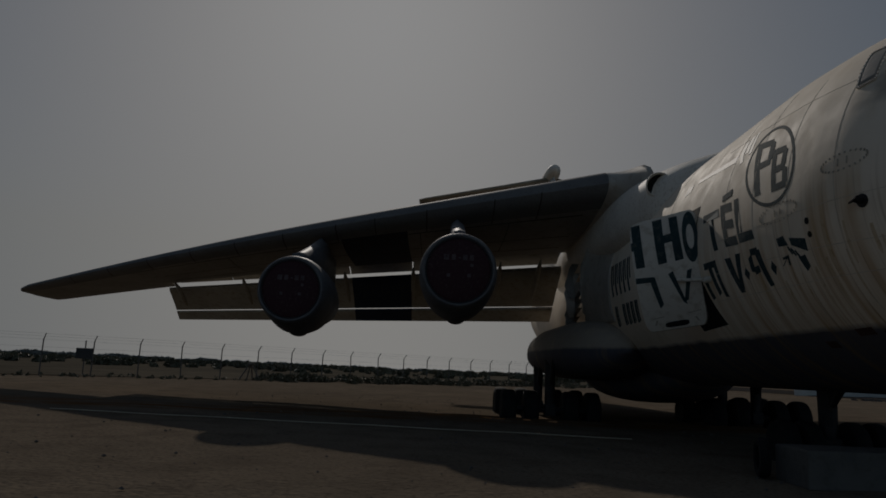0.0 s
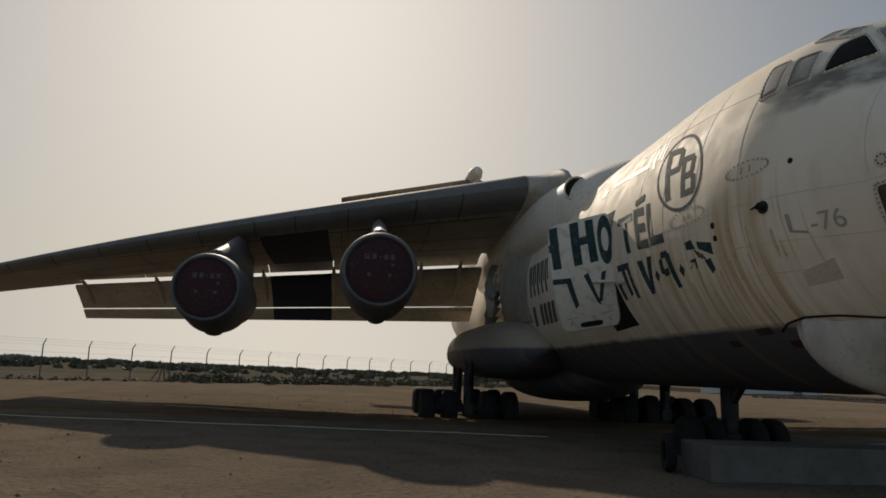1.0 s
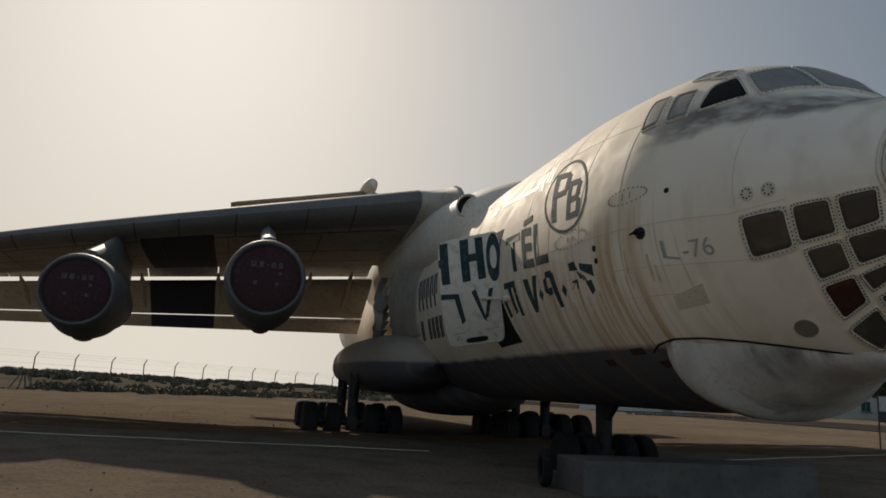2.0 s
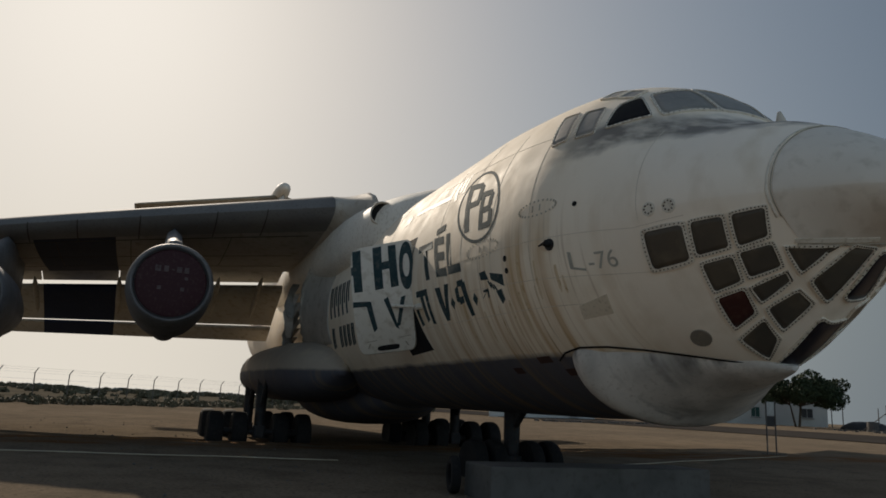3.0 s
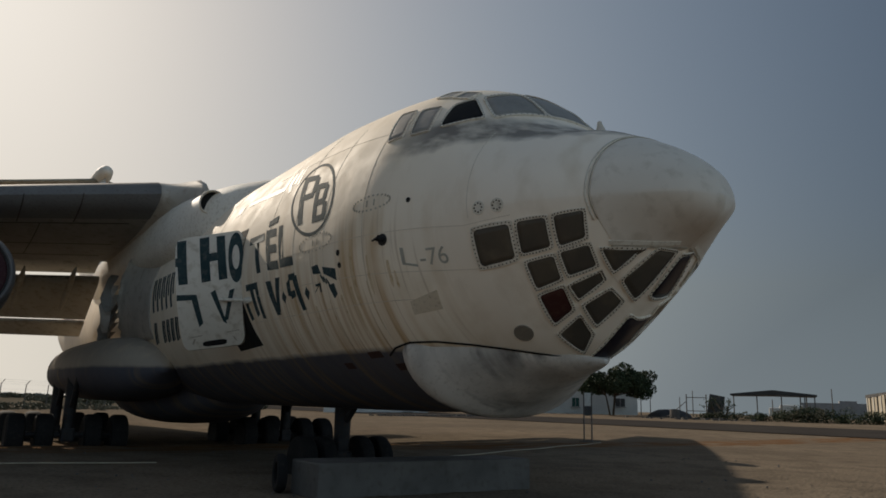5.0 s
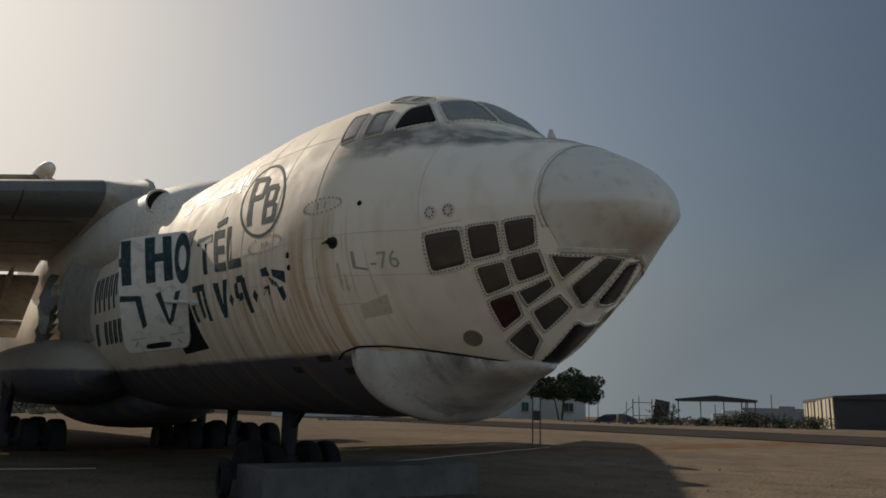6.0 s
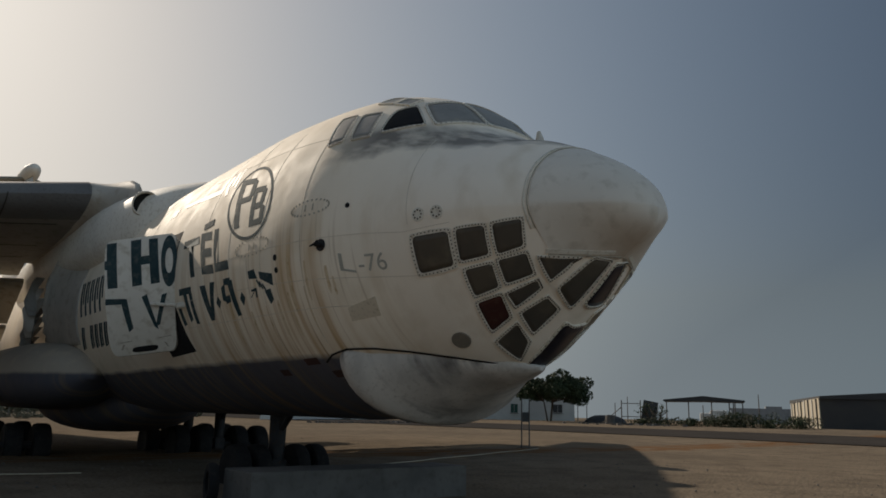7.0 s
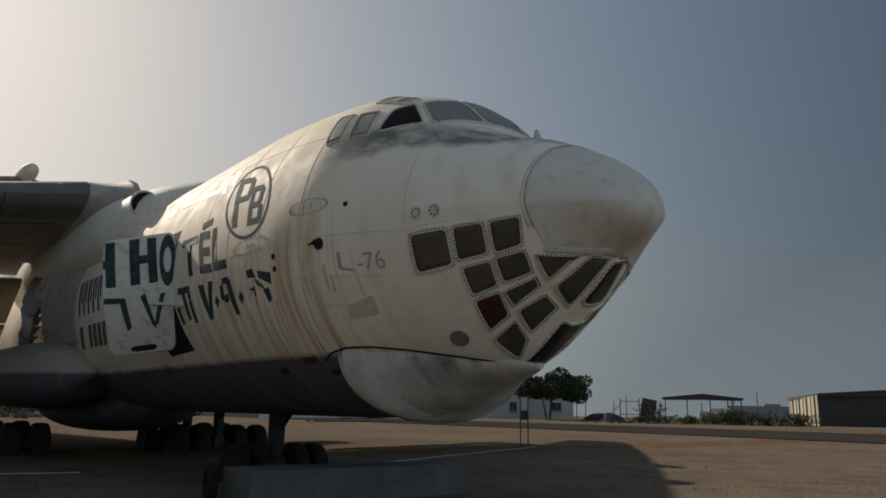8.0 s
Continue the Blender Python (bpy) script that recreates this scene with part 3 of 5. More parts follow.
for side in (-1, 1):
    engine(6.5, 12.37, 3.60, side)
    engine(10.8, 14.57, 3.22, side)

# wing-root fairing over the fuselage
FST = (10.3, 11.2, 12.2, 13.5, 15, 18, 21, 24, 27.5)
rings = []
for i in range(40):
    y = 10.3 + 17.2 * i / 39
    w = smooth(FST, (1.3, 1.9, 2.3, 2.55, 2.65, 2.7, 2.65, 2.5, 1.4), y)
    zt = smooth(FST, (6.22, 6.30, 6.36, 6.42, 6.48, 6.52, 6.46, 6.36, 6.1), y)
    r = []
    for k in range(40):
        c, s = math.cos(2 * math.pi * k / 40), math.sin(2 * math.pi * k / 40)
        r.append((w * math.copysign(abs(c) ** 0.6, c), y, 5.2 + ((zt - 5.2) * abs(s) ** 0.75 if s > 0 else -0.9 * abs(s) ** 0.8)))
    rings.append(r)
fairing = put("wing_fairing", mesh_from("wing_fairing", *loft(rings), SKIN_PLAIN), aircraft, "pale wing-root fairing on the fuselage top")

# flared flank fairings under the wing roots, torn off along their rear edge
for side in (-1, 1):
    rnd = random.Random(9)
    rings = []
    for i in range(15):
        u = i / 14
        r = []
        for j in range(25):
            w = j / 24
            z = 2.75 + 2.55 * w
            jag = (0.35 * rnd.random() if i == 14 else 0.0)
            y = 14.9 + (2.7 - 0.8 * w) * u - jag
            o = 0.006 + (0.18 + 0.42 * w) * u ** 1.6
            r.append((side * (skin_x(y, min(z, 6.0)) + o), y, z))
        rings.append(r)
    v, f = loft(rings, False, False, False)
    fl = put("flank_fairing", mesh_from("flank_fairing", v, f, FILLET), fairing, "pale flared flank panel, torn along its rear edge")
    md = fl.modifiers.new("thick", 'SOLIDIFY')
    md.thickness, md.offset = 0.02, 0

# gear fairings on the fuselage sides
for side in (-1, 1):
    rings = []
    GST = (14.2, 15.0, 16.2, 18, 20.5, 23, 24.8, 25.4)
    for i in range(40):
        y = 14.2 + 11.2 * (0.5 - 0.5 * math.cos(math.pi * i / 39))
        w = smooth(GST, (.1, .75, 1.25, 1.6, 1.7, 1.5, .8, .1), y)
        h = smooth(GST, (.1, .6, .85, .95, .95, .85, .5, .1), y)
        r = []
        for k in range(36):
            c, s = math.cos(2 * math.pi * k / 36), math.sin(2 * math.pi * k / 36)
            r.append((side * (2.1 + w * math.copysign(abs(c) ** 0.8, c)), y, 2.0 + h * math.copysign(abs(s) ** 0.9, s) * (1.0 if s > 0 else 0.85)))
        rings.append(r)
    put("gear_fairing", mesh_from("gear_fairing", *loft(rings), SKIN_POD), aircraft, "bulged landing gear fairing, dull tan above slate")


# landing gear
def wheel(parent, at, radius, width):
    prof = [(radius * .55, -width * .42), (radius * .8, -width * .5), (radius * .95, -width * .42), (radius, -width * .25), (radius, width * .25), (radius * .95, width * .42), (radius * .8, width * .5), (radius * .55, width * .42)]
    m = Matrix.Translation(at) @ Matrix.Rotation(radians(90), 4, 'Z')
    v, f = lathe(prof, 28, m)
    v = [(p[0], p[1], max(p[2], -0.03)) for p in v]
    w = put("wheel", mesh_from("wheel", v, f, RUBBER), parent, "flat-bottomed perished tyre")
    sharp(w, 35)
    v, f = lathe([(.03, -width * .36), (radius * .3, -width * .38), (radius * .5, -width * .3), (radius * .56, -width * .42), (radius * .56, width * .42), (radius * .5, width * .3), (radius * .3, width * .38), (.03, width * .36)], 24, m)
    put("rim", mesh_from("rim", v, f, STEEL), w)


def gear(x, y, xs, radius, width, top, lean, axle):
    bm = rod_bm((x, y + lean, top), (x, y, axle + 0.12), 0.17, 0.15, 16)
    rod_bm((x, y, axle + 0.5), (x, y, axle - 0.05), 0.11, 0.11, 14, bm)
    box_bm((0.34, 0.36, 0.36), (x, y, axle), 0.06, None, bm)
    rod_bm((xs[0] - width * .3, y, axle), (xs[-1] + width * .3, y, axle), 0.085, None, 12, bm)
    rod_bm((x, y - 0.18, axle + 0.75), (x, y - 0.9, top), 0.06, None, 10, bm)
    g = part("landing_gear", bm, STEEL, aircraft, "dark landing gear leg with a row of four wheels")
    for wx in xs:
        wheel(g, (wx, y, axle), radius, width)


gear(0.0, 8.8, (-.80, -.40, .40, .80), 0.46, 0.30, 1.6, 0.0, 0.24)
for side in (-1, 1):
    for y in (18.0, 20.6):
        gx = -3.5 if side < 0 else 2.7
        gear(gx, y, [gx + o for o in (-1.25, -.58, .58, 1.25)], 0.55, 0.44, 2.0, 0.0, 0.28)

# tail: fin, bullet and tailplane
def fin_ring(z, y0, y1, t):
    n = 9
    up = []
    for i in range(n):
        s = i / (n - 1)
        up.append((t * (2.4 * math.sqrt(s) - 1.2 * s - 1.2 * s * s), y0 + (y1 - y0) * s, z))
    return up + [(-p[0], p[1], p[2]) for p in up[-2:0:-1]]


put("tail_fin", mesh_from("tail_fin", *loft([fin_ring(5.6, 34.0, 45.0, .35), fin_ring(8, 36.8, 45.8, .32), fin_ring(13.9, 40.6, 47.0, .26)]), SKIN_PLAIN), aircraft, "tall white tail fin")
bul = [(.02, 0), (.22, .12), (.38, .5), (.46, 1.2), (.48, 2.5), (.42, 5), (.25, 7), (.03, 8)]
v, f = lathe(bul, 28, Matrix.Translation((0, 40.0, 14.1)))
put("tail_bullet", mesh_from("tail_bullet", v, f, SKIN_PLAIN), aircraft, "rounded bullet fairing on the fin top")
for side in (-1, 1):
    rings = []
    for x in (0.2, 2, 4, 6, 8.2, 8.6, 8.7):
        y0, c, z = 41.2 + 0.62 * x, 5.2 - 0.33 * x, 13.8 - 0.06 * x
        t = 0.26 * (1 - 0.05 * x) * (1 if x < 8.4 else (.6 if x < 8.65 else .15))
        up, lo = [], []
        for i in range(9):
            s = 0.5 - 0.5 * math.cos(math.pi * i / 8)
            h = t * (2.6 * math.sqrt(s) - 1.4 * s - 1.2 * s * s)
            up.append((side * x, y0 + c * s, z + h))
            lo.append((side * x, y0 + c * s, z - h))
        rings.append(up[::-1] + lo[1:])
    put("tailplane", mesh_from("tailplane", *loft(rings), FLAP), aircraft, "cream tailplane high on the fin")


# ---- glazing, door, markings ----
def radial(p, off):
    """The point of the skin under p, lifted by off."""
    def form(x, y, z):
        w, zt, zm, zb, e = section(y)
        e, h = (2.0, zt - zm) if z >= zm else (e, zm - zb)
        return ((abs(x) / w) ** e + (abs(z - zm) / h) ** e) ** (1 / e)
    x, y, z = p
    zm = section(y)[2]
    k = 1 / form(x, y, z)
    q = Vector((x * k, y, zm + (z - zm) * k))
    h = 0.004
    g = Vector([form(*(q + d)) - form(*(q - d)) for d in (Vector((h, 0, 0)), Vector((0, h, 0)), Vector((0, 0, h)))])
    return q + g.normalized() * off


def quad_point(c, u, v):
    a, b = c[0].lerp(c[1], u), c[3].lerp(c[2], u)
    return a.lerp(b, v)


def outline(c, d, n=10, rnd=0.11):
    """Points round a four-cornered pane, pushed out by d metres, with rounded corners."""
    mid = sum(c, Vector()) / 4
    pts = []
    for i in range(4):
        a, b = c[i], c[(i + 1) % 4]
        for k in range(n):
            s = k / n
            p = a.lerp(b, s)
            edge = min(s, 1 - s)
            if edge < rnd:
                p = p + (mid - p) * 0.07 * (1 - edge / rnd) ** 2
            r = p - mid
            pts.append(p + r.normalized() * d * (1.0 + 0.3 * (1 - min(edge / rnd, 1))))
    return pts


def pane_unit(name, corners, mat, parent, border=0.04, label="", rivets=True, i=0, lift=0.018):
    """A pane of glass with its raised, riveted frame on the skin; corners are (x, y, z) near the skin."""
    c = [Vector(p) for p in corners]
    inn, out, mid = outline(c, 0.0), outline(c, border), outline(c, border * 0.55)
    top = lift + 0.0007 * i
    n = len(inn)
    rings = [[tuple(radial(p, o)) for p in pts] for pts, o in ((out, -0.02), (out, top), (inn, top), (inn, -0.02))]
    v, f = loft(rings, True, False, False)
    fr = put(name, mesh_from(name, v, f, FRAME, False), parent)
    verts = [tuple(radial(quad_point(c, a / 6, b / 6), 0.006)) for a in range(7) for b in range(7)]
    faces = [(a * 7 + b, a * 7 + b + 1, a * 7 + b + 8, a * 7 + b + 7) for a in range(6) for b in range(6)]
    pn = put("pane", mesh_from("pane", verts, faces, mat), fr, label)
    md = pn.modifiers.new("thick", 'SOLIDIFY')
    md.thickness, md.offset = 0.012, 0
    if rivets:
        bm = bmesh.new()
        for k in range(0, n, 1):
            q = radial(mid[k], top)
            nrm = (radial(mid[k], top + 0.05) - q).normalized()
            m = Matrix.Translation(q) @ nrm.to_track_quat("Z", "Y").to_matrix().to_4x4()
            bmesh.ops.create_cone(bm, cap_ends=True, segments=6, radius1=0.0115, radius2=0.008, depth=0.008, matrix=m)
        tagged(part("rivets", bm, RIVET, fr), kind="stuff")
    return fr


def sk(y, z, side=-1):
    return (side * skin_x(y, z), y, z)


NOSE_PANES = [
    ((2.38, 3.35), (1.94, 3.38), (2.01, 3.01), (2.42, 2.94), 0),
    ((1.85, 3.39), (1.54, 3.41), (1.61, 3.11), (1.93, 3.05), 0),
    ((1.46, 3.42), (1.18, 3.46), (1.27, 3.19), (1.53, 3.11), 0),
    ((1.93, 2.96), (1.63, 3.02), (1.69, 2.78), (1.97, 2.68), 0),
    ((1.56, 3.05), (1.28, 3.12), (1.33, 2.91), (1.61, 2.81), 0),
    ((1.99, 2.61), (1.72, 2.70), (1.78, 2.47), (2.04, 2.31), 1),
    ((1.66, 2.71), (1.34, 2.85), (1.36, 2.77), (1.67, 2.57), 0),
    ((2.08, 2.20), (1.77, 2.40), (1.82, 2.21), (2.05, 2.01), 0),
    ((1.67, 2.51), (1.37, 2.68), (1.38, 2.56), (1.72, 2.30), 0),
    ((1.20, 3.08), (0.92, 3.08), (1.00, 3.03), (1.24, 2.85), 0),
]
for side in (-1, 1):
    for i, (a, b, c, d, red) in enumerate(NOSE_PANES):
        pane_unit("nose_window", [sk(*q, side) for q in (a, b, c, d)], GLASS_RED if red else GLASS, fuselage,
                  0.038 if i else 0.05, "dusty reddish pane" if red else "", side < 0, i)
pane_unit("nose_window", [(-.47, 1.23, 2.77), (-.33, 0.84, 3.06), (-.11, 0.76, 3.05), (-.19, 1.29, 2.58)], GLASS, fuselage, 0.035, "", True, 11)
# dark panes along the keel, with a rusty fitting between them
pane_unit("keel_window", [(-.02, 0.76, 3.02), (.18, 0.76, 3.05), (.32, 1.24, 2.68), (-.07, 1.18, 2.63)], KEEL_GLASS, fuselage, 0.03, "dark keel pane", True, 12)
pane_unit("keel_window", [(-.12, 1.44, 2.42), (.34, 1.50, 2.44), (.26, 2.10, 1.97), (-.14, 2.05, 1.96)], KEEL_GLASS, fuselage, 0.03, "dark keel pane", True, 13)

# flight deck windows
DECK = [((3.98, 4.84), (4.22, 5.40), (3.92, 5.38), (3.74, 4.88), DUSTY_PANE, "dust-covered pane"), ((3.61, 4.87), (3.79, 5.34), (3.52, 5.34), (3.34, 4.88), DUSTY_PANE, "dust-covered pane"),
        ((3.21, 4.91), (3.33, 5.33), (3.20, 5.44), (2.78, 5.00), HOLE, "open window, dark inside")]
for side in (-1, 1):
    for i, (a, b, c, d, mt, lb) in enumerate(DECK):
        pane_unit("deck_window", [sk(*q, side) for q in (a, b, c, d)], mt, fuselage, 0.028, lb, side < 0, i, 0.02)
    pane_unit("windscreen", [(side * 1.16, 2.69, 5.0), (side * 0.99, 3.14, 5.47), (side * .45, 3.03, 5.60), (side * .43, 2.50, 5.13)], DUSTY_PANE, fuselage, 0.04, "grey dust-covered windscreen pane", side < 0, 4, 0.022)
    for y0 in (3.62, 3.30):
        pane_unit("eyebrow_window", [(side * 1.25, y0 + .26, 5.62), (side * 1.0, y0 + .30, 5.78), (side * 0.95, y0 + .06, 5.74), (side * 1.2, y0 + .02, 5.58)], DUSTY_PANE, fuselage, 0.03, "", False, 6, 0.02)
pane_unit("windscreen", [(-.38, 2.49, 5.12), (-.40, 3.04, 5.62), (.40, 3.04, 5.62), (.38, 2.49, 5.12)], DUSTY_PANE, fuselage, 0.04, "grey dust-covered windscreen pane", False, 7, 0.022)

# round blanked port, antenna, drain holes
def skin_disc(name, y, z, r, mat, off=0.008, ry=None, parent=None, seg=28, label="", side=-1):
    c = on_skin(y, z, 0, side)
    nrm = skin_normal(y, z, side)
    t = Vector((0, 0, 1)).cross(nrm).normalized()
    up = nrm.cross(t)
    bm = bmesh.new()
    m = Matrix((( t.x, up.x, nrm.x, c.x), (t.y, up.y, nrm.y, c.y), (t.z, up.z, nrm.z, c.z), (0, 0, 0, 1))) @ Matrix.Translation((0, 0, off - 0.02)) @ Matrix.Diagonal((1, (ry or r) / r, 1, 1))
    bmesh.ops.create_cone(bm, cap_ends=True, segments=seg, radius1=r, radius2=r * 0.97, depth=0.04, matrix=m)
    return part(name, bm, mat, parent or fuselage, label)


skin_disc("blanked_port", 2.41, 2.21, 0.125, weathered("tan_blank", (0.24, 0.21, 0.17), (0.20, 0.18, 0.15), (0.3, 0.26, 0.2), 0.6), 0.012, label="round tan blanking disc")
skin_disc("drain_hole", 3.27, 3.85, 0.035, HOLE, 0.004)
skin_disc("drain_hole", 4.63, 3.34, 0.045, HOLE, 0.004)
skin_disc("drain_hole", 4.62, 3.17, 0.042, HOLE, 0.004)
a = on_skin(3.66, 3.38)
nrm = skin_normal(3.66, 3.38)
bm = rod_bm(a - nrm * 0.02, a + nrm * 0.10, 0.035, 0.028, 10)
rod_bm(a + nrm * 0.10 + Vector((0, -.05, 0.02)), a + nrm * 0.10 + Vector((0, .13, .0)), 0.03, 0.012, 8, bm)
part("angle_probe", bm, HOLE, fuselage, "small dark airflow probe")
skin_disc("probe_base", 3.66, 3.38, 0.08, STEEL, 0.006)
# rivet plate with two wheels of holes
for yy in (2.27, 2.03):
    skin_disc("pressure_plate", yy, 3.60, 0.085, FRAME, 0.008)
    bm = bmesh.new()
    for k in range(8):
        q = on_skin(yy + 0.05 * math.cos(k * math.pi / 4), 3.60 + 0.05 * math.sin(k * math.pi / 4), 0.03)
        bmesh.ops.create_icosphere(bm, subdivisions=1, radius=0.012, matrix=Matrix.Translation(q - skin_normal(yy, 3.6) * 0.018))
    tagged(part("rivets", bm, RIVET, fuselage), kind="stuff")
# small fin antenna ahead of the windscreen
rings = []
for s in (0.0, 0.5, 0.85, 1.0):
    rings.append([(dx * (1 - s * 0.7), 1.93 + dy * (1 - s * 0.75) + 0.04 * s, 4.78 + 0.24 * s) for dx, dy in ((-.05, 0), (-.03, -.08), (0, -.11), (.03, -.08), (.05, 0), (.03, .1), (0, .13), (-.03, .1))])
sharp(put("fin_antenna", mesh_from("fin_antenna", *loft(rings), FRAME), fuselage, "small riveted fin antenna"), 50)

# panel seams
SEAMS = [
    [(2.44, 2.92), (5.5, 3.02), (9.0, 3.08)], [(1.9, 3.47), (2.5, 3.42), (3.0, 3.46), (5.0, 3.5), (7.5, 3.55)], [(3.4, 2.62), (5.5, 2.62), (8, 2.64)],
    [(4.05, 2.2), (4.05, 5.2)], [(5.05, 2.2), (5.05, 5.4)], [(6.05, 2.2), (6.05, 5.6)], [(7.1, 2.2), (7.1, 5.7)], [(2.42, 3.5), (2.5, 4.7)],
    [(1.08, 3.2), (1.11, 3.5), (1.12, 3.9), (1.10, 4.25), (1.09, 4.42)], [(4.0, 5.0), (5.2, 5.1), (7.8, 5.2)], [(10.2, 2.3), (10.2, 5.6)], [(11.6, 2.3), (11.6, 5.6)],
]
for pts in SEAMS:
    put("panel_seam", mesh_from("panel_seam", *skin_line(pts, 0.007, 0.003), SEAM_SOFT, False), fuselage)
# radome rear ring and lower edge
ring = [Vector(ring_point(1.10, math.radians(a))) for a in range(-24, 205, 4)]
for nm, dy, r, mt, off in (("radome_ring", 0.0, 0.006, SEAM, 0.010), ("edge_strip", 0.035, 0.016, FRAME, 0.004)):
    rr = [radial((p.x, p.y + dy, p.z), off) for p in ring]
    rings = []
    for i, p in enumerate(rr):
        rings.append([tuple(p + Vector((0, r * 1.2, 0))), tuple(p * 1.0 + (p - Vector((0, p.y, 3.62))).normalized() * r * .6), tuple(p - Vector((0, r * 1.2, 0))), tuple(p - (p - Vector((0, p.y, 3.62))).normalized() * r)])
    put(nm, mesh_from(nm, *loft(rings), mt), fuselage)
for sd in (-1, 1):
    for nm, z, wd, mt, off in (("radome_edge", 3.10, 0.02, SEAM, 0.018), ("glazing_rail", 3.135, 0.05, FRAME, 0.016)):
        put(nm, mesh_from(nm, *skin_line([(1.12, z), (0.95, z), (0.8, z + 0.004), (0.68, z + 0.02)], wd, off, 0.02, sd, 0.05), mt, False), fuselage)
# dark gap round the chin radome and the radome's lower edge
put("chin_seam", mesh_from("chin_seam", *skin_line([(2.05, 1.93), (2.32, 1.965), (2.77, 2.04), (3.1, 2.09), (3.45, 2.125), (3.8, 2.12), (4.1, 2.06), (4.3, 1.97)], 0.028, 0.014), HOLE, False), fuselage, "dark gap along the chin radome")


# service ovals: dashes round an ellipse
def service_oval(y, z, ry, rz):
    bm = bmesh.new()
    for k in range(26):
        a = 2 * math.pi * k / 26
        q = on_skin(y + ry * math.cos(a), z + rz * math.sin(a), 0.004)
        nr = skin_normal(y, z)
        m = Matrix.Translation(q) @ nr.to_track_quat("Z", "Y").to_matrix().to_4x4() @ Matrix.Rotation(a, 4, 'Z')
        bmesh.ops.create_cube(bm, size=1.0, matrix=m @ Matrix.Diagonal((0.022, 0.03, 0.004, 1)))
    for dy in (-.08, .06):
        bmesh.ops.create_cube(bm, size=1.0, matrix=Matrix.Translation(on_skin(y + dy, z, 0.004)) @ skin_normal(y, z).to_track_quat("Z", "Y").to_matrix().to_4x4() @ Matrix.Diagonal((0.02, 0.09, 0.004, 1)))
    tagged(part("service_mark", bm, SEAM, fuselage), kind="stuff")


service_oval(3.92, 3.91, 0.36, 0.10)
service_oval(5.31, 3.59, 0.50, 0.12)

# lettering painted on the side
skin_text("lettering", "T", (7.80, 3.455), (7.10, 3.44), 0.66, fuselage, LETTER, -0.25, 0.03)
skin_text("lettering", "E", (7.05, 3.44), (6.58, 3.40), 0.69, fuselage, LETTER, -0.24, 0.03)
skin_text("lettering", "L", (6.53, 3.41), (6.03, 3.39), 0.69, fuselage, LETTER, -0.20, 0.03)
put("letter_accent", mesh_from("letter_accent", *skin_patch([(7.24, 4.28), (6.86, 4.31), (6.84, 4.20), (7.22, 4.18)], 0.008, 0.008, 4), LETTER, False), fuselage)
skin_text("faded_mark", "L", (3.40, 3.04), (3.20, 3.00), 0.21, fuselage, LETTER_FADED, 0.0, 0.0, 0.006)
skin_text("faded_mark", "-76", (3.15, 3.01), (2.79, 3.02), 0.20, fuselage, LETTER_FADED, 0.0, 0.0, 0.006)


def bars(name, quads, mat=LETTER, n=4):
    for q in quads:
        put(name, mesh_from(name, *skin_patch(q, 0.004, 0.008, n), mat, False), fuselage)


# number row and side words, kept as plain bars
bars("number_bar", [
    [(8.08, 3.29), (7.55, 3.28), (7.56, 3.17), (8.08, 3.18)], [(8.22, 3.02), (8.10, 3.04), (7.98, 2.70), (8.10, 2.68)],
    [(7.92, 3.24), (7.78, 3.24), (7.66, 2.76), (7.78, 2.72)], [(7.68, 3.27), (7.56, 3.27), (7.44, 2.67), (7.56, 2.68)],
    [(7.17, 3.24), (6.95, 3.23), (6.80, 2.68), (6.94, 2.68)], [(6.75, 3.25), (6.58, 3.24), (6.78, 2.72), (6.88, 2.72)],
    [(6.60, 2.92), (6.51, 3.01), (6.43, 2.92), (6.52, 2.83)],
    [(6.34, 3.12), (6.22, 3.17), (6.22, 2.90), (6.34, 2.93)], [(6.24, 3.24), (6.02, 3.24), (6.02, 3.13), (6.24, 3.15)], [(6.24, 2.98), (6.08, 2.99), (6.08, 2.89), (6.24, 2.87)],
    [(6.12, 3.20), (5.96, 3.20), (5.85, 2.68), (5.97, 2.67)], [(5.77, 2.90), (5.69, 2.99), (5.61, 2.90), (5.70, 2.80)]])
# the word and number row behind the door: two slanting strokes a sign
for k in range(5):
    ya = 14.85 - 0.40 * k
    bars("word_bar", [[(ya, 4.19), (ya - 0.12, 4.20), (ya - 0.40, 3.37), (ya - 0.27, 3.35)], [(ya - 0.17, 4.19), (ya - 0.27, 4.20), (ya - 0.49, 3.66), (ya - 0.40, 3.64)]])
for k in range(6):
    if k != 1:
        ya = 14.55 - 0.37 * k
        bars("number_bar", [[(ya, 3.11), (ya - 0.13, 3.11), (ya + 0.10, 2.61), (ya + 0.24, 2.61)], [(ya - 0.16, 3.10), (ya - 0.25, 3.10), (ya - 0.04, 2.64), (ya + 0.05, 2.63)]])
# faded word above: a long base stroke and short uprights
bars("faded_bar", [[(9.0, 5.03), (8.1, 4.98), (8.1, 4.90), (9.0, 4.95)], [(8.1, 4.98), (7.1, 4.93), (7.1, 4.82), (8.1, 4.88)], [(7.0, 4.92), (6.9, 4.93), (6.74, 4.72), (6.86, 4.71)],
                   [(7.02, 5.12), (6.90, 5.13), (6.86, 4.90), (6.98, 4.89)], [(6.84, 5.16), (6.72, 5.17), (6.66, 4.86), (6.78, 4.85)], [(6.66, 5.18), (6.58, 5.19), (6.50, 4.80), (6.60, 4.79)], [(9.6, 5.0), (9.3, 5.02), (9.3, 4.86), (9.6, 4.84)]], LETTER_FADED)
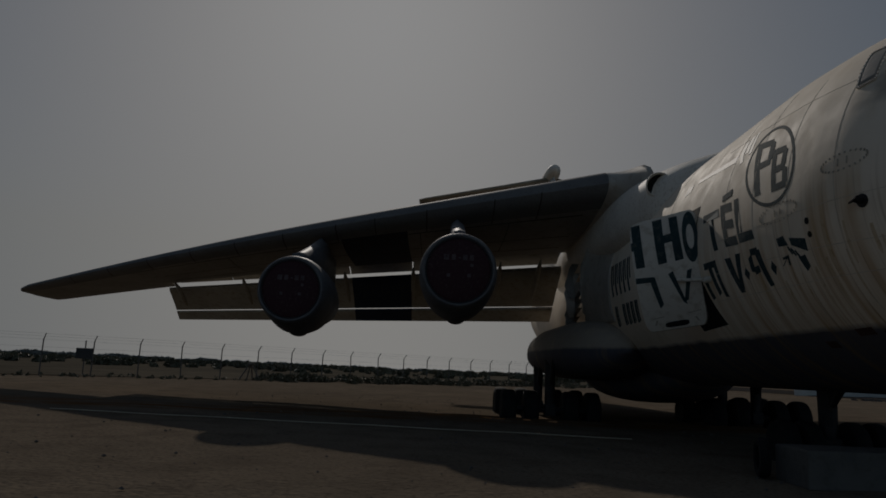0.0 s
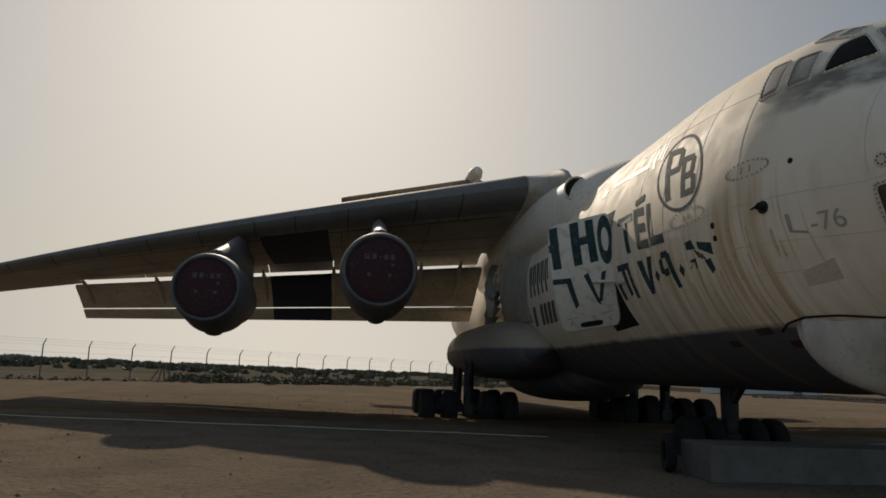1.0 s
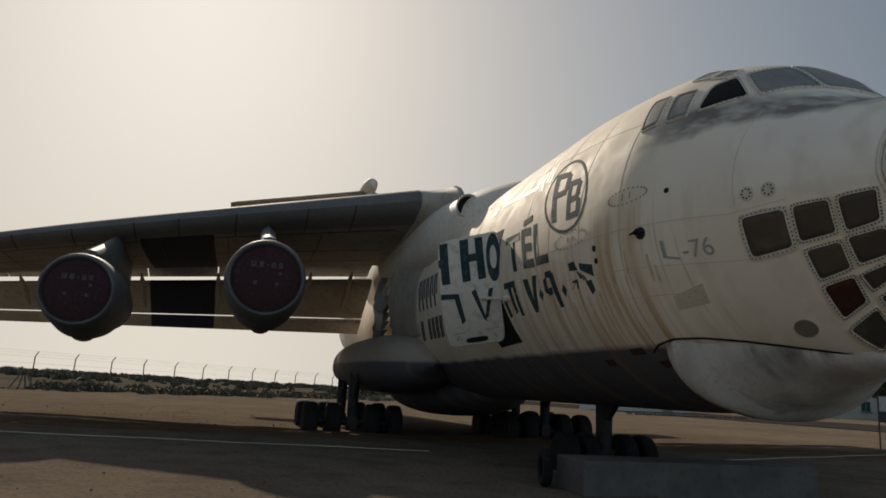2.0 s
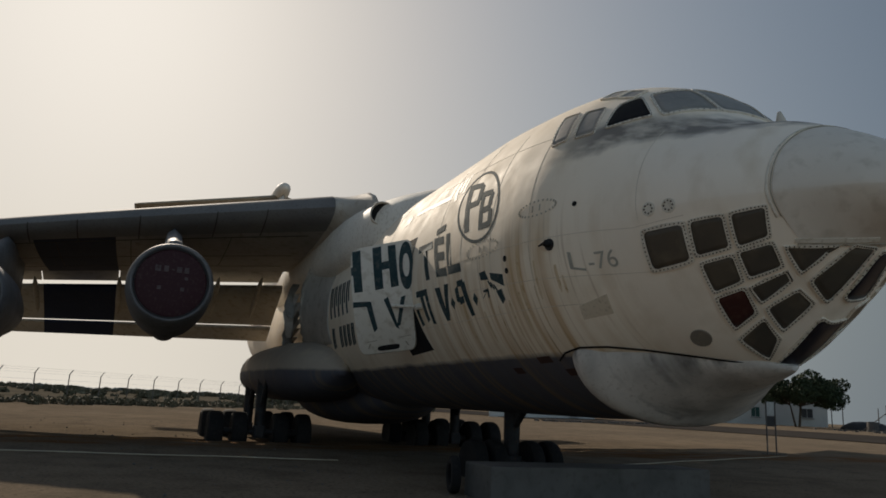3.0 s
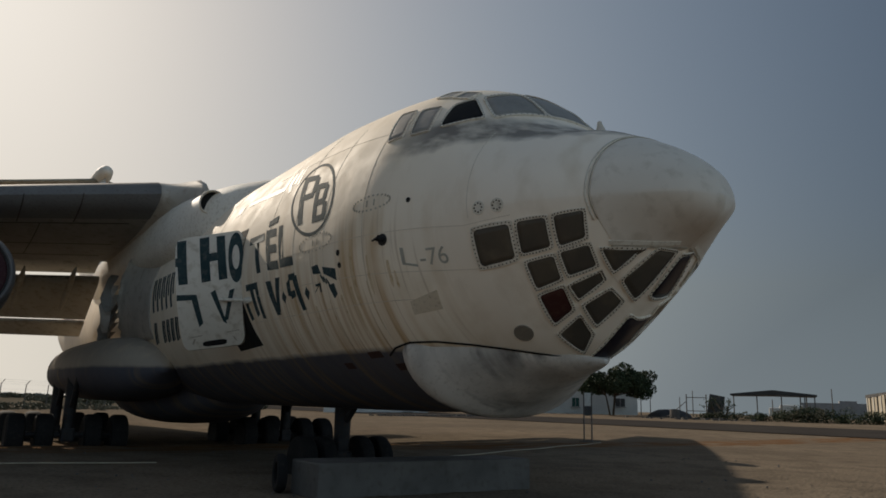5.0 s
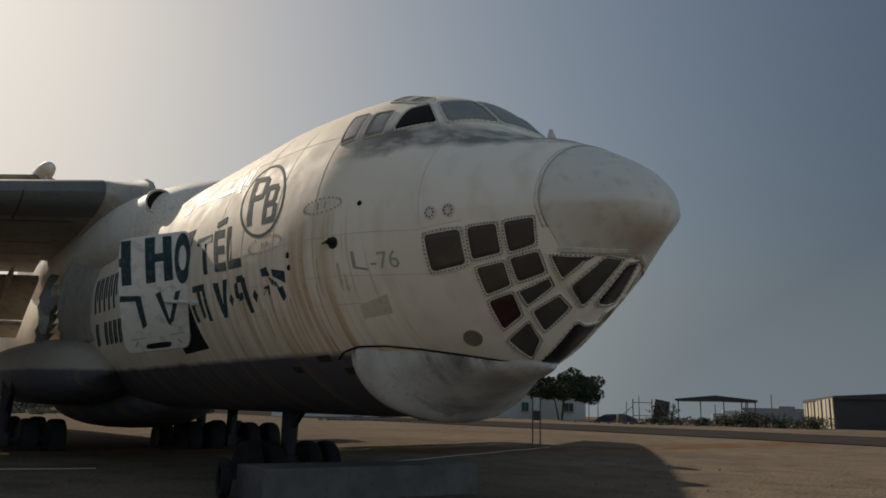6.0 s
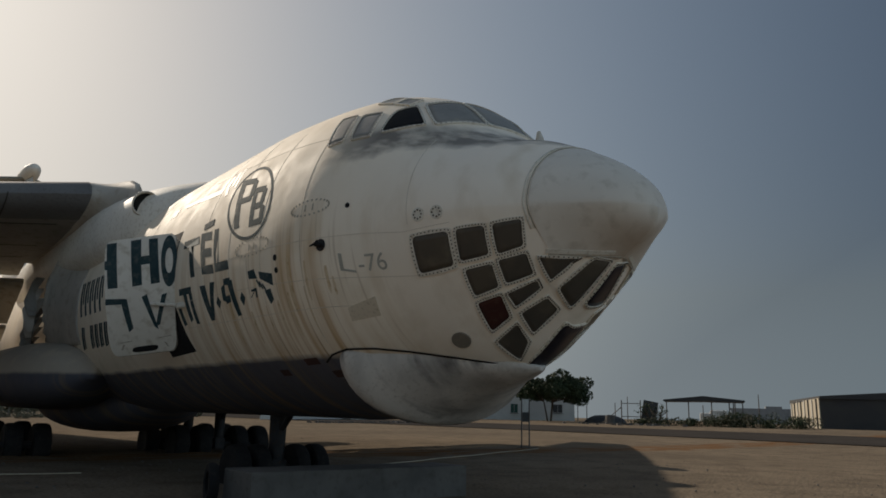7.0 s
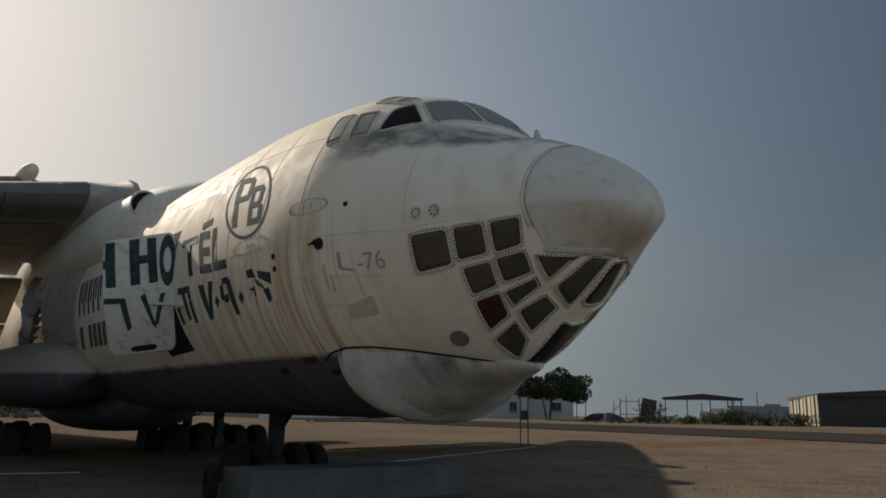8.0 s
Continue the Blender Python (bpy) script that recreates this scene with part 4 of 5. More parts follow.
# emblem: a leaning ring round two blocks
loop = [(5.684 - 0.049 * math.cos(a) - 0.749 * math.sin(a), 4.363 + 0.56 * math.cos(a) - 0.277 * math.sin(a)) for a in [2 * math.pi * k / 48 for k in range(49)]]
put("emblem_ring", mesh_from("emblem_ring", *skin_line(loop, 0.05, 0.004), LETTER, False), fuselage)
bars("emblem_block", [[(6.30, 4.86), (6.12, 4.84), (5.80, 3.97), (5.97, 3.97)], [(6.12, 4.84), (5.76, 4.78), (5.76, 4.68), (6.10, 4.73)], [(5.80, 4.78), (5.64, 4.70), (5.60, 4.44), (5.74, 4.46)], [(6.00, 4.48), (5.64, 4.46), (5.64, 4.36), (5.96, 4.37)],
                      [(5.62, 4.56), (5.50, 4.56), (5.34, 3.92), (5.46, 3.91)], [(5.50, 4.56), (5.26, 4.53), (5.26, 4.44), (5.48, 4.46)], [(5.30, 4.53), (5.18, 4.46), (5.16, 4.25), (5.28, 4.25)], [(5.42, 4.27), (5.18, 4.27), (5.18, 4.17), (5.40, 4.17)], [(5.22, 4.22), (5.10, 4.18), (5.05, 3.96), (5.17, 3.93)], [(5.38, 4.00), (5.08, 4.00), (5.08, 3.90), (5.38, 3.91)]])
# pictogram: a pointing cuff with rays, and an arrow
bars("pictogram", [[(5.42, 3.25), (5.24, 3.26), (5.16, 3.12), (5.40, 3.14)], [(5.10, 3.21), (4.74, 3.14), (4.75, 2.98), (5.08, 3.11)], [(5.00, 2.94), (4.84, 2.95), (4.81, 2.80), (4.91, 2.75)],
                   [(5.20, 3.10), (5.17, 3.11), (5.09, 3.00), (5.12, 2.99)], [(5.13, 3.07), (5.10, 3.08), (5.02, 2.97), (5.05, 2.96)], [(5.05, 3.03), (5.02, 3.04), (4.95, 2.95), (4.98, 2.94)],
                   [(5.28, 2.97), (5.24, 2.99), (5.40, 2.89), (5.44, 2.88)], [(5.38, 2.99), (5.22, 3.00), (5.22, 2.96), (5.38, 2.96)], [(5.26, 2.98), (5.22, 2.98), (5.23, 2.87), (5.27, 2.87)]], LETTER, 3)
# worn placard
put("placard", mesh_from("placard", *skin_patch([(3.47, 2.60), (3.08, 2.72), (3.12, 2.50), (3.50, 2.44)], 0.005, 0.005, 4), weathered("worn_placard", (0.66, 0.57, 0.44), (0.58, 0.49, 0.37), (0.3, 0.24, 0.17), 0.7, fine=25.0), False), fuselage)
bars("placard_line", [[(3.44, 2.52 - 0.02 * k), (3.14, 2.60 - 0.02 * k), (3.14, 2.592 - 0.02 * k), (3.44, 2.512 - 0.02 * k)] for k in range(3)], SEAM, 2)
# dirty runs below the worn seams
STAIN = weathered("dirty_run", (0.62, 0.48, 0.31), (0.70, 0.57, 0.40), (0.40, 0.26, 0.12), 0.7, scale=4.0, fine=10.0, dirt_amount=0.8)
rnd = random.Random(21)
for y, z, ln, wd in ((3.62, 3.12, .34, .055), (3.54, 2.98, .22, .035), (3.98, 3.22, .50, .05), (4.06, 2.90, .62, .03), (4.34, 3.30, .74, .075), (4.44, 2.86, .58, .055), (4.72, 2.78, .52, .06), (5.06, 2.74, .48, .04), (5.52, 2.70, .44, .06), (6.1, 2.66, .40, .05)):
    pts = [(y + 0.003 * rnd.uniform(-1, 1), z - ln * q / 6) for q in range(7)]
    rings = []
    for i, (yy, zz) in enumerate(pts):
        w = wd * (0.55 + 0.45 * math.sin(math.pi * (i + 0.6) / 7)) * rnd.uniform(0.8, 1.2)
        if i == 6:
            w *= 0.25
        a, c = on_skin(yy + w / 2, zz, 0.003), on_skin(yy - w / 2, zz, 0.003)
        nr = skin_normal(yy, zz) * 0.006
        rings.append([tuple(a), tuple(c), tuple(c - nr), tuple(a - nr)])
    put("dirt_run", mesh_from("dirt_run", *loft(rings), STAIN, False), fuselage)
# loose rusty vents low on the side
RUST_FLAP = weathered("rusty_flap", (0.075, 0.038, 0.032), (0.05, 0.03, 0.028), (0.11, 0.05, 0.03), 0.8, fine=20.0)
bars("drain_flap", [[(4.75, 2.02), (4.45, 2.03), (4.45, 1.95), (4.75, 1.94)], [(4.35, 1.86), (4.05, 1.88), (4.05, 1.80), (4.35, 1.78)], [(5.6, 1.9), (5.35, 1.9), (5.35, 1.82), (5.6, 1.82)]], RUST_FLAP, 3)

# entry door, swung out on its front hinge, and the dark doorway behind it
bars("doorway", [[(9.4, 4.38), (8.30, 4.36), (8.42, 3.6), (9.4, 3.6)], [(9.4, 3.598), (8.42, 3.598), (8.30, 2.95), (9.4, 2.95)], [(9.4, 2.948), (8.28, 2.948), (8.08, 2.27), (9.3, 2.22)]], HOLE, 6)
HINGE, LEAF = Vector((-2.44, 8.28, 0)), Vector((-0.85, 0.527, 0)).normalized()
OUT = Vector((-LEAF.y, LEAF.x, 0))
if OUT.y > 0:
    OUT = -OUT


def door_point(u, z, off=0.0):
    """u metres from the hinge along the leaf, z up, off outwards; bowed as the fuselage is."""
    bow = skin_x(8.8, z) - 2.44
    return HINGE + LEAF * u + OUT * (bow + off) + Vector((0, 0, z))


def door_quad(c, off, depth, n=6, rnd=0.0):
    """A slab on the leaf over four corners in (u, z): hinge-bottom, free-bottom, free-top, hinge-top."""
    verts, faces = [], []
    for lay in (off, off - depth):
        for i in range(n + 1):
            for j in range(n + 1):
                a, b = i / n, j / n
                if rnd:
                    ea, eb = min(a, 1 - a) / rnd, min(b, 1 - b) / rnd
                    d = math.hypot(1 - ea, 1 - eb)
                    if ea < 1 and eb < 1 and d > 1:
                        ca, cb_ = (rnd if a < 0.5 else 1 - rnd), (rnd if b < 0.5 else 1 - rnd)
                        a, b = ca + (a - ca) / d, cb_ + (b - cb_) / d
                u = (c[0][0] * (1 - a) + c[1][0] * a) * (1 - b) + (c[3][0] * (1 - a) + c[2][0] * a) * b
                z = (c[0][1] * (1 - a) + c[1][1] * a) * (1 - b) + (c[3][1] * (1 - a) + c[2][1] * a) * b
                verts.append(tuple(door_point(u, z, lay)))
    m = n + 1
    k = m * m
    for i in range(n):
        for j in range(n):
            a = i * m + j
            faces.append((a, a + m, a + m + 1, a + 1))
            faces.append((a + k, a + k + 1, a + k + m + 1, a + k + m))
    rim = [i * m for i in range(n)] + [n * m + j for j in range(n)] + [i * m + n for i in range(n, 0, -1)] + [j for j in range(n, 0, -1)]
    for a, b in zip(rim, rim[1:] + rim[:1]):
        faces.append((b, a, a + k, b + k))
    return verts, faces


door = sharp(put("entry_door", mesh_from("entry_door", *door_quad([(-.09, 2.31), (1.02, 2.15), (1.22, 4.10), (.05, 4.34)], 0.0, 0.10, 24, 0.1), SKIN_DOOR), aircraft, "white entry door swung open on its front hinge"), 45)
for nm, c, mt in (
        ("letter_stroke", [(0.925, 3.296), (1.085, 3.272), (1.19, 4.052), (1.031, 4.088)], LETTER), ("letter_stroke", [(1.08, 3.60), (1.165, 3.59), (1.185, 3.74), (1.09, 3.77)], LETTER),
        ("letter_stroke", [(0.528, 3.366), (0.684, 3.332), (0.802, 4.137), (0.636, 4.174)], LETTER), ("letter_stroke", [(0.237, 3.424), (0.382, 3.39), (0.51, 4.188), (0.364, 4.213)], LETTER), ("letter_stroke", [(0.404, 3.754), (0.59, 3.708), (0.603, 3.857), (0.417, 3.904)], LETTER),
        ("number_bar", [(0.78, 3.03), (1.11, 2.998), (1.11, 3.099), (0.78, 3.12)], LETTER), ("number_bar", [(0.643, 2.641), (0.711, 2.57), (0.868, 3.09), (0.763, 3.115)], LETTER),
        ("number_bar", [(0.22, 2.64), (0.29, 2.68), (0.522, 3.163), (0.44, 3.215)], LETTER), ("number_bar", [(0.20, 2.72), (0.27, 2.68), (0.19, 3.22), (0.105, 3.253)], LETTER),
        ("handle_slot", [(0.244, 2.295), (0.675, 2.234), (0.666, 2.324), (0.236, 2.394)], HOLE), ("step_mark", [(0.667, 2.42), (0.873, 2.375), (0.873, 2.39), (0.667, 2.435)], SEAM), ("step_mark", [(0.016, 2.54), (0.229, 2.49), (0.229, 2.505), (0.016, 2.555)], SEAM),
        ("step_mark", [(0.83, 2.27), (0.86, 2.27), (0.82, 2.36), (0.79, 2.36)], SEAM), ("step_mark", [(0.05, 2.365), (0.08, 2.365), (0.135, 2.437), (0.105, 2.437)], SEAM)):
    put(nm, mesh_from(nm, *door_quad(c, 0.006 if mt is LETTER else 0.009, 0.008, 8, 0.3 if nm == "handle_slot" else 0.0), mt, False), door)
# O across the door's hinged edge
bm = text_mesh("O", 0.06)
xs = [v.co.x for v in bm.verts]
x0, x1, y1 = min(xs), max(xs), max(v.co.y for v in bm.verts)
for v in bm.verts:
    w = v.co.y / y1
    v.co = door_point(0.22 + 0.08 * w - 0.27 * (v.co.x - x0) / (x1 - x0), 3.44 + 0.84 * w, 0.007)
part("letter_stroke", bm, LETTER, door)
bm = rod_bm(door_point(0.35, 3.05, 0.03), on_skin(7.95, 3.02, 0.06), 0.03, 0.03, 10)
rod_bm(on_skin(7.95, 3.02, -0.02), on_skin(7.95, 3.02, 0.12), 0.06, 0.05, 10, bm)
rod_bm(door_point(0.02, 2.6, -0.05), door_point(0.02, 4.2, -0.05), 0.025, None, 8, bm)
part("hinge_arm", bm, FRAME, door, "pale hinge arm")

# intake pipe in the front of the wing fairing
v, f = lathe([(.265, .9), (.265, .03), (.275, .0), (.29, .03), (.31, .3), (.34, 1.4)], 32, pose(-2.07, 11.72, 5.66, 0, 0, -20))
pipe = put("air_intake", mesh_from("air_intake", v, f, SKIN_PLAIN), fairing, "round air intake in the fairing")
v, f = lathe([(.01, .16), (.262, .14), (.262, .5), (.01, .51)], 24, pose(-2.07, 11.72, 5.66, 0, 0, -20))
put("intake_throat", mesh_from("intake_throat", v, f, HOLE), pipe)

# torn skin hanging at the wing root
rnd = random.Random(4)
for k in range(7):
    y, z0, ln = 17.3 + 0.22 * k, 4.55 - 0.24 * k, 0.9 + 0.5 * rnd.random()
    rings = []
    for i in range(9):
        s = i / 8
        w = 0.20 * (1 - 0.6 * s) * (0.7 + 0.6 * rnd.random())
        c = Vector((-2.98 - 0.16 * math.sin(2.6 * s) + 0.045 * k, y - 0.35 + 0.10 * math.sin(5 * s + k), z0 - ln * s))
        d = Vector((0.75, 0.65 * math.cos(2 * s + k), 0.1)).normalized() * w
        t = Vector((0.008, -0.012, 0))
        rings.append([tuple(c - d), tuple(c + d), tuple(c + d + t), tuple(c - d + t)])
    put("torn_skin", mesh_from("torn_skin", *loft(rings), FILLET if k % 3 else WING, False), fairing, "ragged torn sheet metal")

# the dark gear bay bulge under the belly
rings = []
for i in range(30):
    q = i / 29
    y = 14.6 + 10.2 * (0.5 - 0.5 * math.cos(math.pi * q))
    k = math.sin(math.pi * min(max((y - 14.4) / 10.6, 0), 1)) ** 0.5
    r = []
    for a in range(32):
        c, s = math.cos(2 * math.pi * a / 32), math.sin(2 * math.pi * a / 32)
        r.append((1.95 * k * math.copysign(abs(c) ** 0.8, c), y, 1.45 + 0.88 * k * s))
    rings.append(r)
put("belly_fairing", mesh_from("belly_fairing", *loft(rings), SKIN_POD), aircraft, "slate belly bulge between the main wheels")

# ---- ground ----
def rise(x):
    """The ground climbs gently towards the buildings."""
    q = min(max((x - 20) / 55, 0), 1)
    return 0.95 * q * q * (3 - 2 * q)


def ground_material():
    m, n, l, b = material("packed_sand", 0.95)
    b.inputs["Specular IOR Level"].default_value = 0.0
    col = mix_in(n, l, noise_mask(n, l, 0.12, 0.35, 0.65), (0.205, 0.165, 0.121), (0.155, 0.126, 0.094))
    col = mix_in(n, l, noise_mask(n, l, 1.1, 0.45, 0.7, shift=4), col, (0.112, 0.091, 0.069), 0.7)
    col = mix_in(n, l, noise_mask(n, l, 16.0, 0.5, 0.72, shift=8), col, (0.075, 0.061, 0.047), 0.8)
    wob = noise_mask(n, l, 0.35, 0.0, 1.0, shift=12)
    soil = times(n, l, ramp_pos(n, l, "Y", 16.0, 16.7, wob, 1.6), ramp_pos(n, l, "Y", 19.9, 18.4, wob, 1.2))
    soil = times(n, l, soil, noise_mask(n, l, 1.6, 0.35, 0.6, (0.4, 1.5, 1), shift=15))
    col = mix_in(n, l, soil, col, (0.15, 0.075, 0.032), 0.9)
    l.new(col, b.inputs["Base Color"])
    bump(n, l, b, 9.0, 0.035, 0.9, 9)
    return m


GROUND = ground_material()
# a single sheet to the horizon, finer near the aircraft, with low unevenness
far = [60 * 1.35 ** i for i in range(15)]
gx = [-v for v in far[::-1]] + [-45 + 1.5 * i for i in range(18)] + [-18 + 0.22 * i for i in range(164)] + [18.5 + 1.5 * i for i in range(28)] + far
gy = [-v for v in far[::-1]] + [-45 + 3.0 * i for i in range(15)] + [0.22 * i for i in range(118)] + [26.5 + 1.5 * i for i in range(22)] + far
verts = []
for yy in gy:
    for xx in gx:
        near = max(0.0, 1 - max(abs(xx), abs(yy - 10)) / 40)
        z = 0.0
        if near > 0:
            z = near * (0.035 * noise.noise(Vector((xx * 0.3, yy * 0.3, 0))) + 0.022 * noise.noise(Vector((xx * 1.1, yy * 1.1, 3))) + 0.012 * noise.noise(Vector((xx * 3.1, yy * 3.1, 7))))
            berm = math.exp(-((yy - 17.3 - 0.8 * noise.noise(Vector((xx * 0.15, 2, 1)))) / 0.7) ** 2)
            z += 0.07 * berm * (0.6 + 0.8 * noise.noise(Vector((xx * 0.8, yy * 0.8, 5)))) * near
        verts.append((xx, yy, z - 0.01 + rise(xx)))
k = len(gx)
faces = [(j * k + i, j * k + i + 1, (j + 1) * k + i + 1, (j + 1) * k + i) for j in range(len(gy) - 1) for i in range(k - 1)]
ground = tagged(put("ground", mesh_from("ground", verts, faces, GROUND)), "packed pale brown sand with stones and tyre marks", "ground", kind="structure")

# ---- surroundings ----
CONCRETE = weathered("old_concrete", (0.125, 0.117, 0.108), (0.092, 0.087, 0.082), (0.07, 0.062, 0.052), 0.9, scale=2.0, fine=9.0, bump_d=0.01)
WHITE_WALL = weathered("whitewash", (0.55, 0.54, 0.50), (0.48, 0.47, 0.44), (0.30, 0.27, 0.22), 0.8, scale=0.5)
GREEN_PANE = weathered("green_window_glass", (0.02, 0.07, 0.055), (0.03, 0.08, 0.07), (0.05, 0.06, 0.05), 0.2)
DARK_SHEET = weathered("dark_sheet_metal", (0.045, 0.045, 0.048), (0.06, 0.058, 0.055), (0.09, 0.07, 0.05), 0.6, scale=0.4)
CREAM_SHEET = weathered("cream_sheet_metal", (0.42, 0.38, 0.29), (0.36, 0.32, 0.25), (0.20, 0.15, 0.10), 0.55, scale=0.7)
POST = weathered("fence_post_steel", (0.10, 0.095, 0.09), (0.14, 0.12, 0.10), (0.10, 0.06, 0.035), 0.7)
BARK = weathered("bark", (0.07, 0.055, 0.04), (0.10, 0.08, 0.06), (0.04, 0.03, 0.02), 0.9, scale=3.0)
ROPE = weathered("pale_cable", (0.45, 0.40, 0.30), (0.38, 0.33, 0.25), (0.25, 0.2, 0.15), 0.8)
GRAVEL = weathered("gravel_road", (0.055, 0.05, 0.046), (0.045, 0.041, 0.038), (0.085, 0.075, 0.064), 0.95, scale=0.3, fine=5.0, bump_d=0.02)


def leaf_material(name, c1, c2):
    m, n, l, b = material(name, 0.7)
    g = n.new("ShaderNodeNewGeometry")
    rp = n.new("ShaderNodeMapRange")
    l.new(g.outputs["Random Per Island"], rp.inputs["Value"])
    l.new(mix_in(n, l, rp.outputs["Result"], c1, c2), b.inputs["Base Color"])
    return m


LEAF = leaf_material("dark_leaves", (0.024, 0.036, 0.018), (0.055, 0.072, 0.034))
SCRUB = leaf_material("dry_scrub", (0.075, 0.075, 0.048), (0.15, 0.135, 0.088))
# far leaves lightened to grey-green: the distance haze is in the colour
HAZED_LEAF = leaf_material("hazed_far_trees", (0.15, 0.16, 0.15), (0.21, 0.215, 0.195))


def leaf_cloud(name, clumps, per, size, mat, rng, flat=0.75):
    """Folded leaves scattered through round clumps of (x, y, z, radius)."""
    c = np.array(clumps, float)
    c = np.repeat(c, np.maximum(4, (per * c[:, 3] ** 2).astype(int)), axis=0)
    n = len(c)
    d = rng.normal(size=(n, 3))
    d /= np.linalg.norm(d, axis=1)[:, None]
    p = c[:, :3] + d * (c[:, 3] * rng.uniform(0.35, 1.0, n) ** 0.6)[:, None] * np.array([1, 1, flat])
    a = rng.normal(size=(n, 3))
    a /= np.linalg.norm(a, axis=1)[:, None]
    b = np.cross(a, rng.normal(size=(n, 3)))
    b /= np.linalg.norm(b, axis=1)[:, None]
    s = (size * rng.uniform(0.6, 1.4, n))[:, None]
    up = np.cross(a, b) * s * 0.25
    v = np.stack([p - a * s, p - b * s * 0.5 + up, p + a * s, p + b * s * 0.5 + up], 1).reshape(-1, 3)
    k = np.arange(n)[:, None] * 4
    f = np.concatenate([k + np.array([[0, 1, 2]]), k + np.array([[0, 2, 3]])], 0)
    return mesh_from(name, v.tolist(), f.tolist(), mat, False)


rng = np.random.default_rng(7)

# concrete block in front of the nose gear, with a worn tyre leaning on it
bm = box_bm((3.9, 0.92, 0.50), (-0.15, 5.82, 0.24), 0.03)
for v in bm.verts:
    v.co += Vector((noise.noise(v.co * 3), noise.noise(v.co * 3 + Vector((5, 0, 0))), noise.noise(v.co * 3 + Vector((0, 7, 0))))) * 0.02
tagged(part("concrete_block", bm, CONCRETE, None), "long low weathered concrete block on the sand", "block")
prof = [(.16, -.06), (.21, -.08), (.26, -.07), (.28, -.03), (.28, .03), (.26, .07), (.21, .08), (.16, .06)]
v, f = lathe(prof, 30, pose(-2.22, 6.42, 0.27, 0, 8, 78), False)
tyre = tagged(sharp(put("old_tyre", mesh_from("old_tyre", v, f, RUBBER)), 40), "perished black tyre standing beside a concrete block", "tyre")

# a pair of posts carrying a small plate
sign = tagged(new("sign_stand"), "small white plate between two thin steel posts in the sand", "sign")
for dx, dy in ((-.13, .10), (.13, -.10)):
    part("post", rod_bm((16.65 + dx, 18.5 + dy, -0.05), (16.65 + dx, 18.5 + dy, 2.12), 0.03, None, 8), POST, sign)
turn = Matrix.Rotation(math.atan2(-.2, .26), 4, 'Z')
part("plate", box_bm((0.27, 0.02, 0.52), (16.65, 18.5, 1.80), 0.005, turn), WHITE_WALL, sign, "white plate")
part("lower_plate", box_bm((0.27, 0.02, 0.40), (16.65, 18.5, 1.30), 0.005, turn), DARK_SHEET, sign, "dark plate")
part("foot", box_bm((0.9, 0.10, 0.04), (16.75, 18.5, 0.03), 0.01, turn), POST, sign)

# cables lying on the sand
def cable(pts, r=0.011):
    cu = bpy.data.curves.new("cable", 'CURVE')
    cu.dimensions, cu.bevel_depth, cu.bevel_resolution = '3D', r, 2
    sp = cu.splines.new('POLY')
    sp.points.add(len(pts) - 1)
    for p, q in zip(sp.points, pts):
        p.co = (*q, 1)
    cu.materials.append(ROPE)
    return tagged(new("cable", cu), "thin pale cable lying across the sand", "cable")


cable([(-16 + 0.7 * i, 13.4 - 0.09 * i + 0.07 * math.sin(i * 1.3), 0.03) for i in range(20)])
cable([(3.2 + 0.7 * i, 11.2 + 0.335 * i + 0.06 * math.sin(i * 1.1), 0.03) for i in range(20)])

# stones and clods on the sand
sv, sf = [], []
for _ in range(1500):
    x, y = rng.uniform(-16, 14), rng.uniform(1.5, 30)
    s = 0.010 + 0.03 * rng.random() ** 4
    k = len(sv)
    for c in ((1, 0, 0), (-1, 0, 0), (0, 1, 0), (0, -1, 0), (0, 0, .7), (0, 0, -.4)):
        sv.append((x + c[0] * s * rng.uniform(.7, 1.3), y + c[1] * s * rng.uniform(.7, 1.3), 0.012 + c[2] * s))
    sf += [(k + a, k + b, k + 4) for a, b in ((0, 2), (2, 1), (1, 3), (3, 0))] + [(k + b, k + a, k + 5) for a, b in ((0, 2), (2, 1), (1, 3), (3, 0))]
tagged(put("pebbles", mesh_from("pebbles", sv, sf, CONCRETE, False)), "scattered small stones on the sand", "stones", kind="stuff")

# perimeter fence: steel posts with cranked tops and wires
fence = tagged(new("perimeter_fence"), "long wire fence on steel posts with cranked tops", "fence")
F0, FD = Vector((-24.5, 46.7, 0)), Vector((2.083, 2.133, 0))
side = Vector((0.72, -0.70, 0))
bm = rod_bm((0, 0, -0.3), (0, 0, 2.18), 0.045, 0.04, 8)
rod_bm((0, 0, 2.16), tuple(side * 0.32 + Vector((0, 0, 2.52))), 0.035, 0.03, 8, bm)
first = part("post", bm, POST, fence)
for i in range(-12, 22):
    ob = first if i == -12 else first.copy()
    if i != -12:
        scene.collection.objects.link(ob)
    lean = random.uniform(-1.5, 1.5)
    ob.matrix_basis = Matrix.Translation(F0 + FD * i) @ pose(0, 0, 0, lean, random.uniform(-1.5, 1.5), 0)
for h, o in ((0.5, 0), (1.1, 0), (1.7, 0), (2.15, 0), (2.34, .16), (2.5, .31)):
    a, b = F0 + FD * -12 + side * o, F0 + FD * 21 + side * o
    part("wire", rod_bm((a.x, a.y, h), (b.x, b.y, h), 0.004, None, 4), POST, fence)
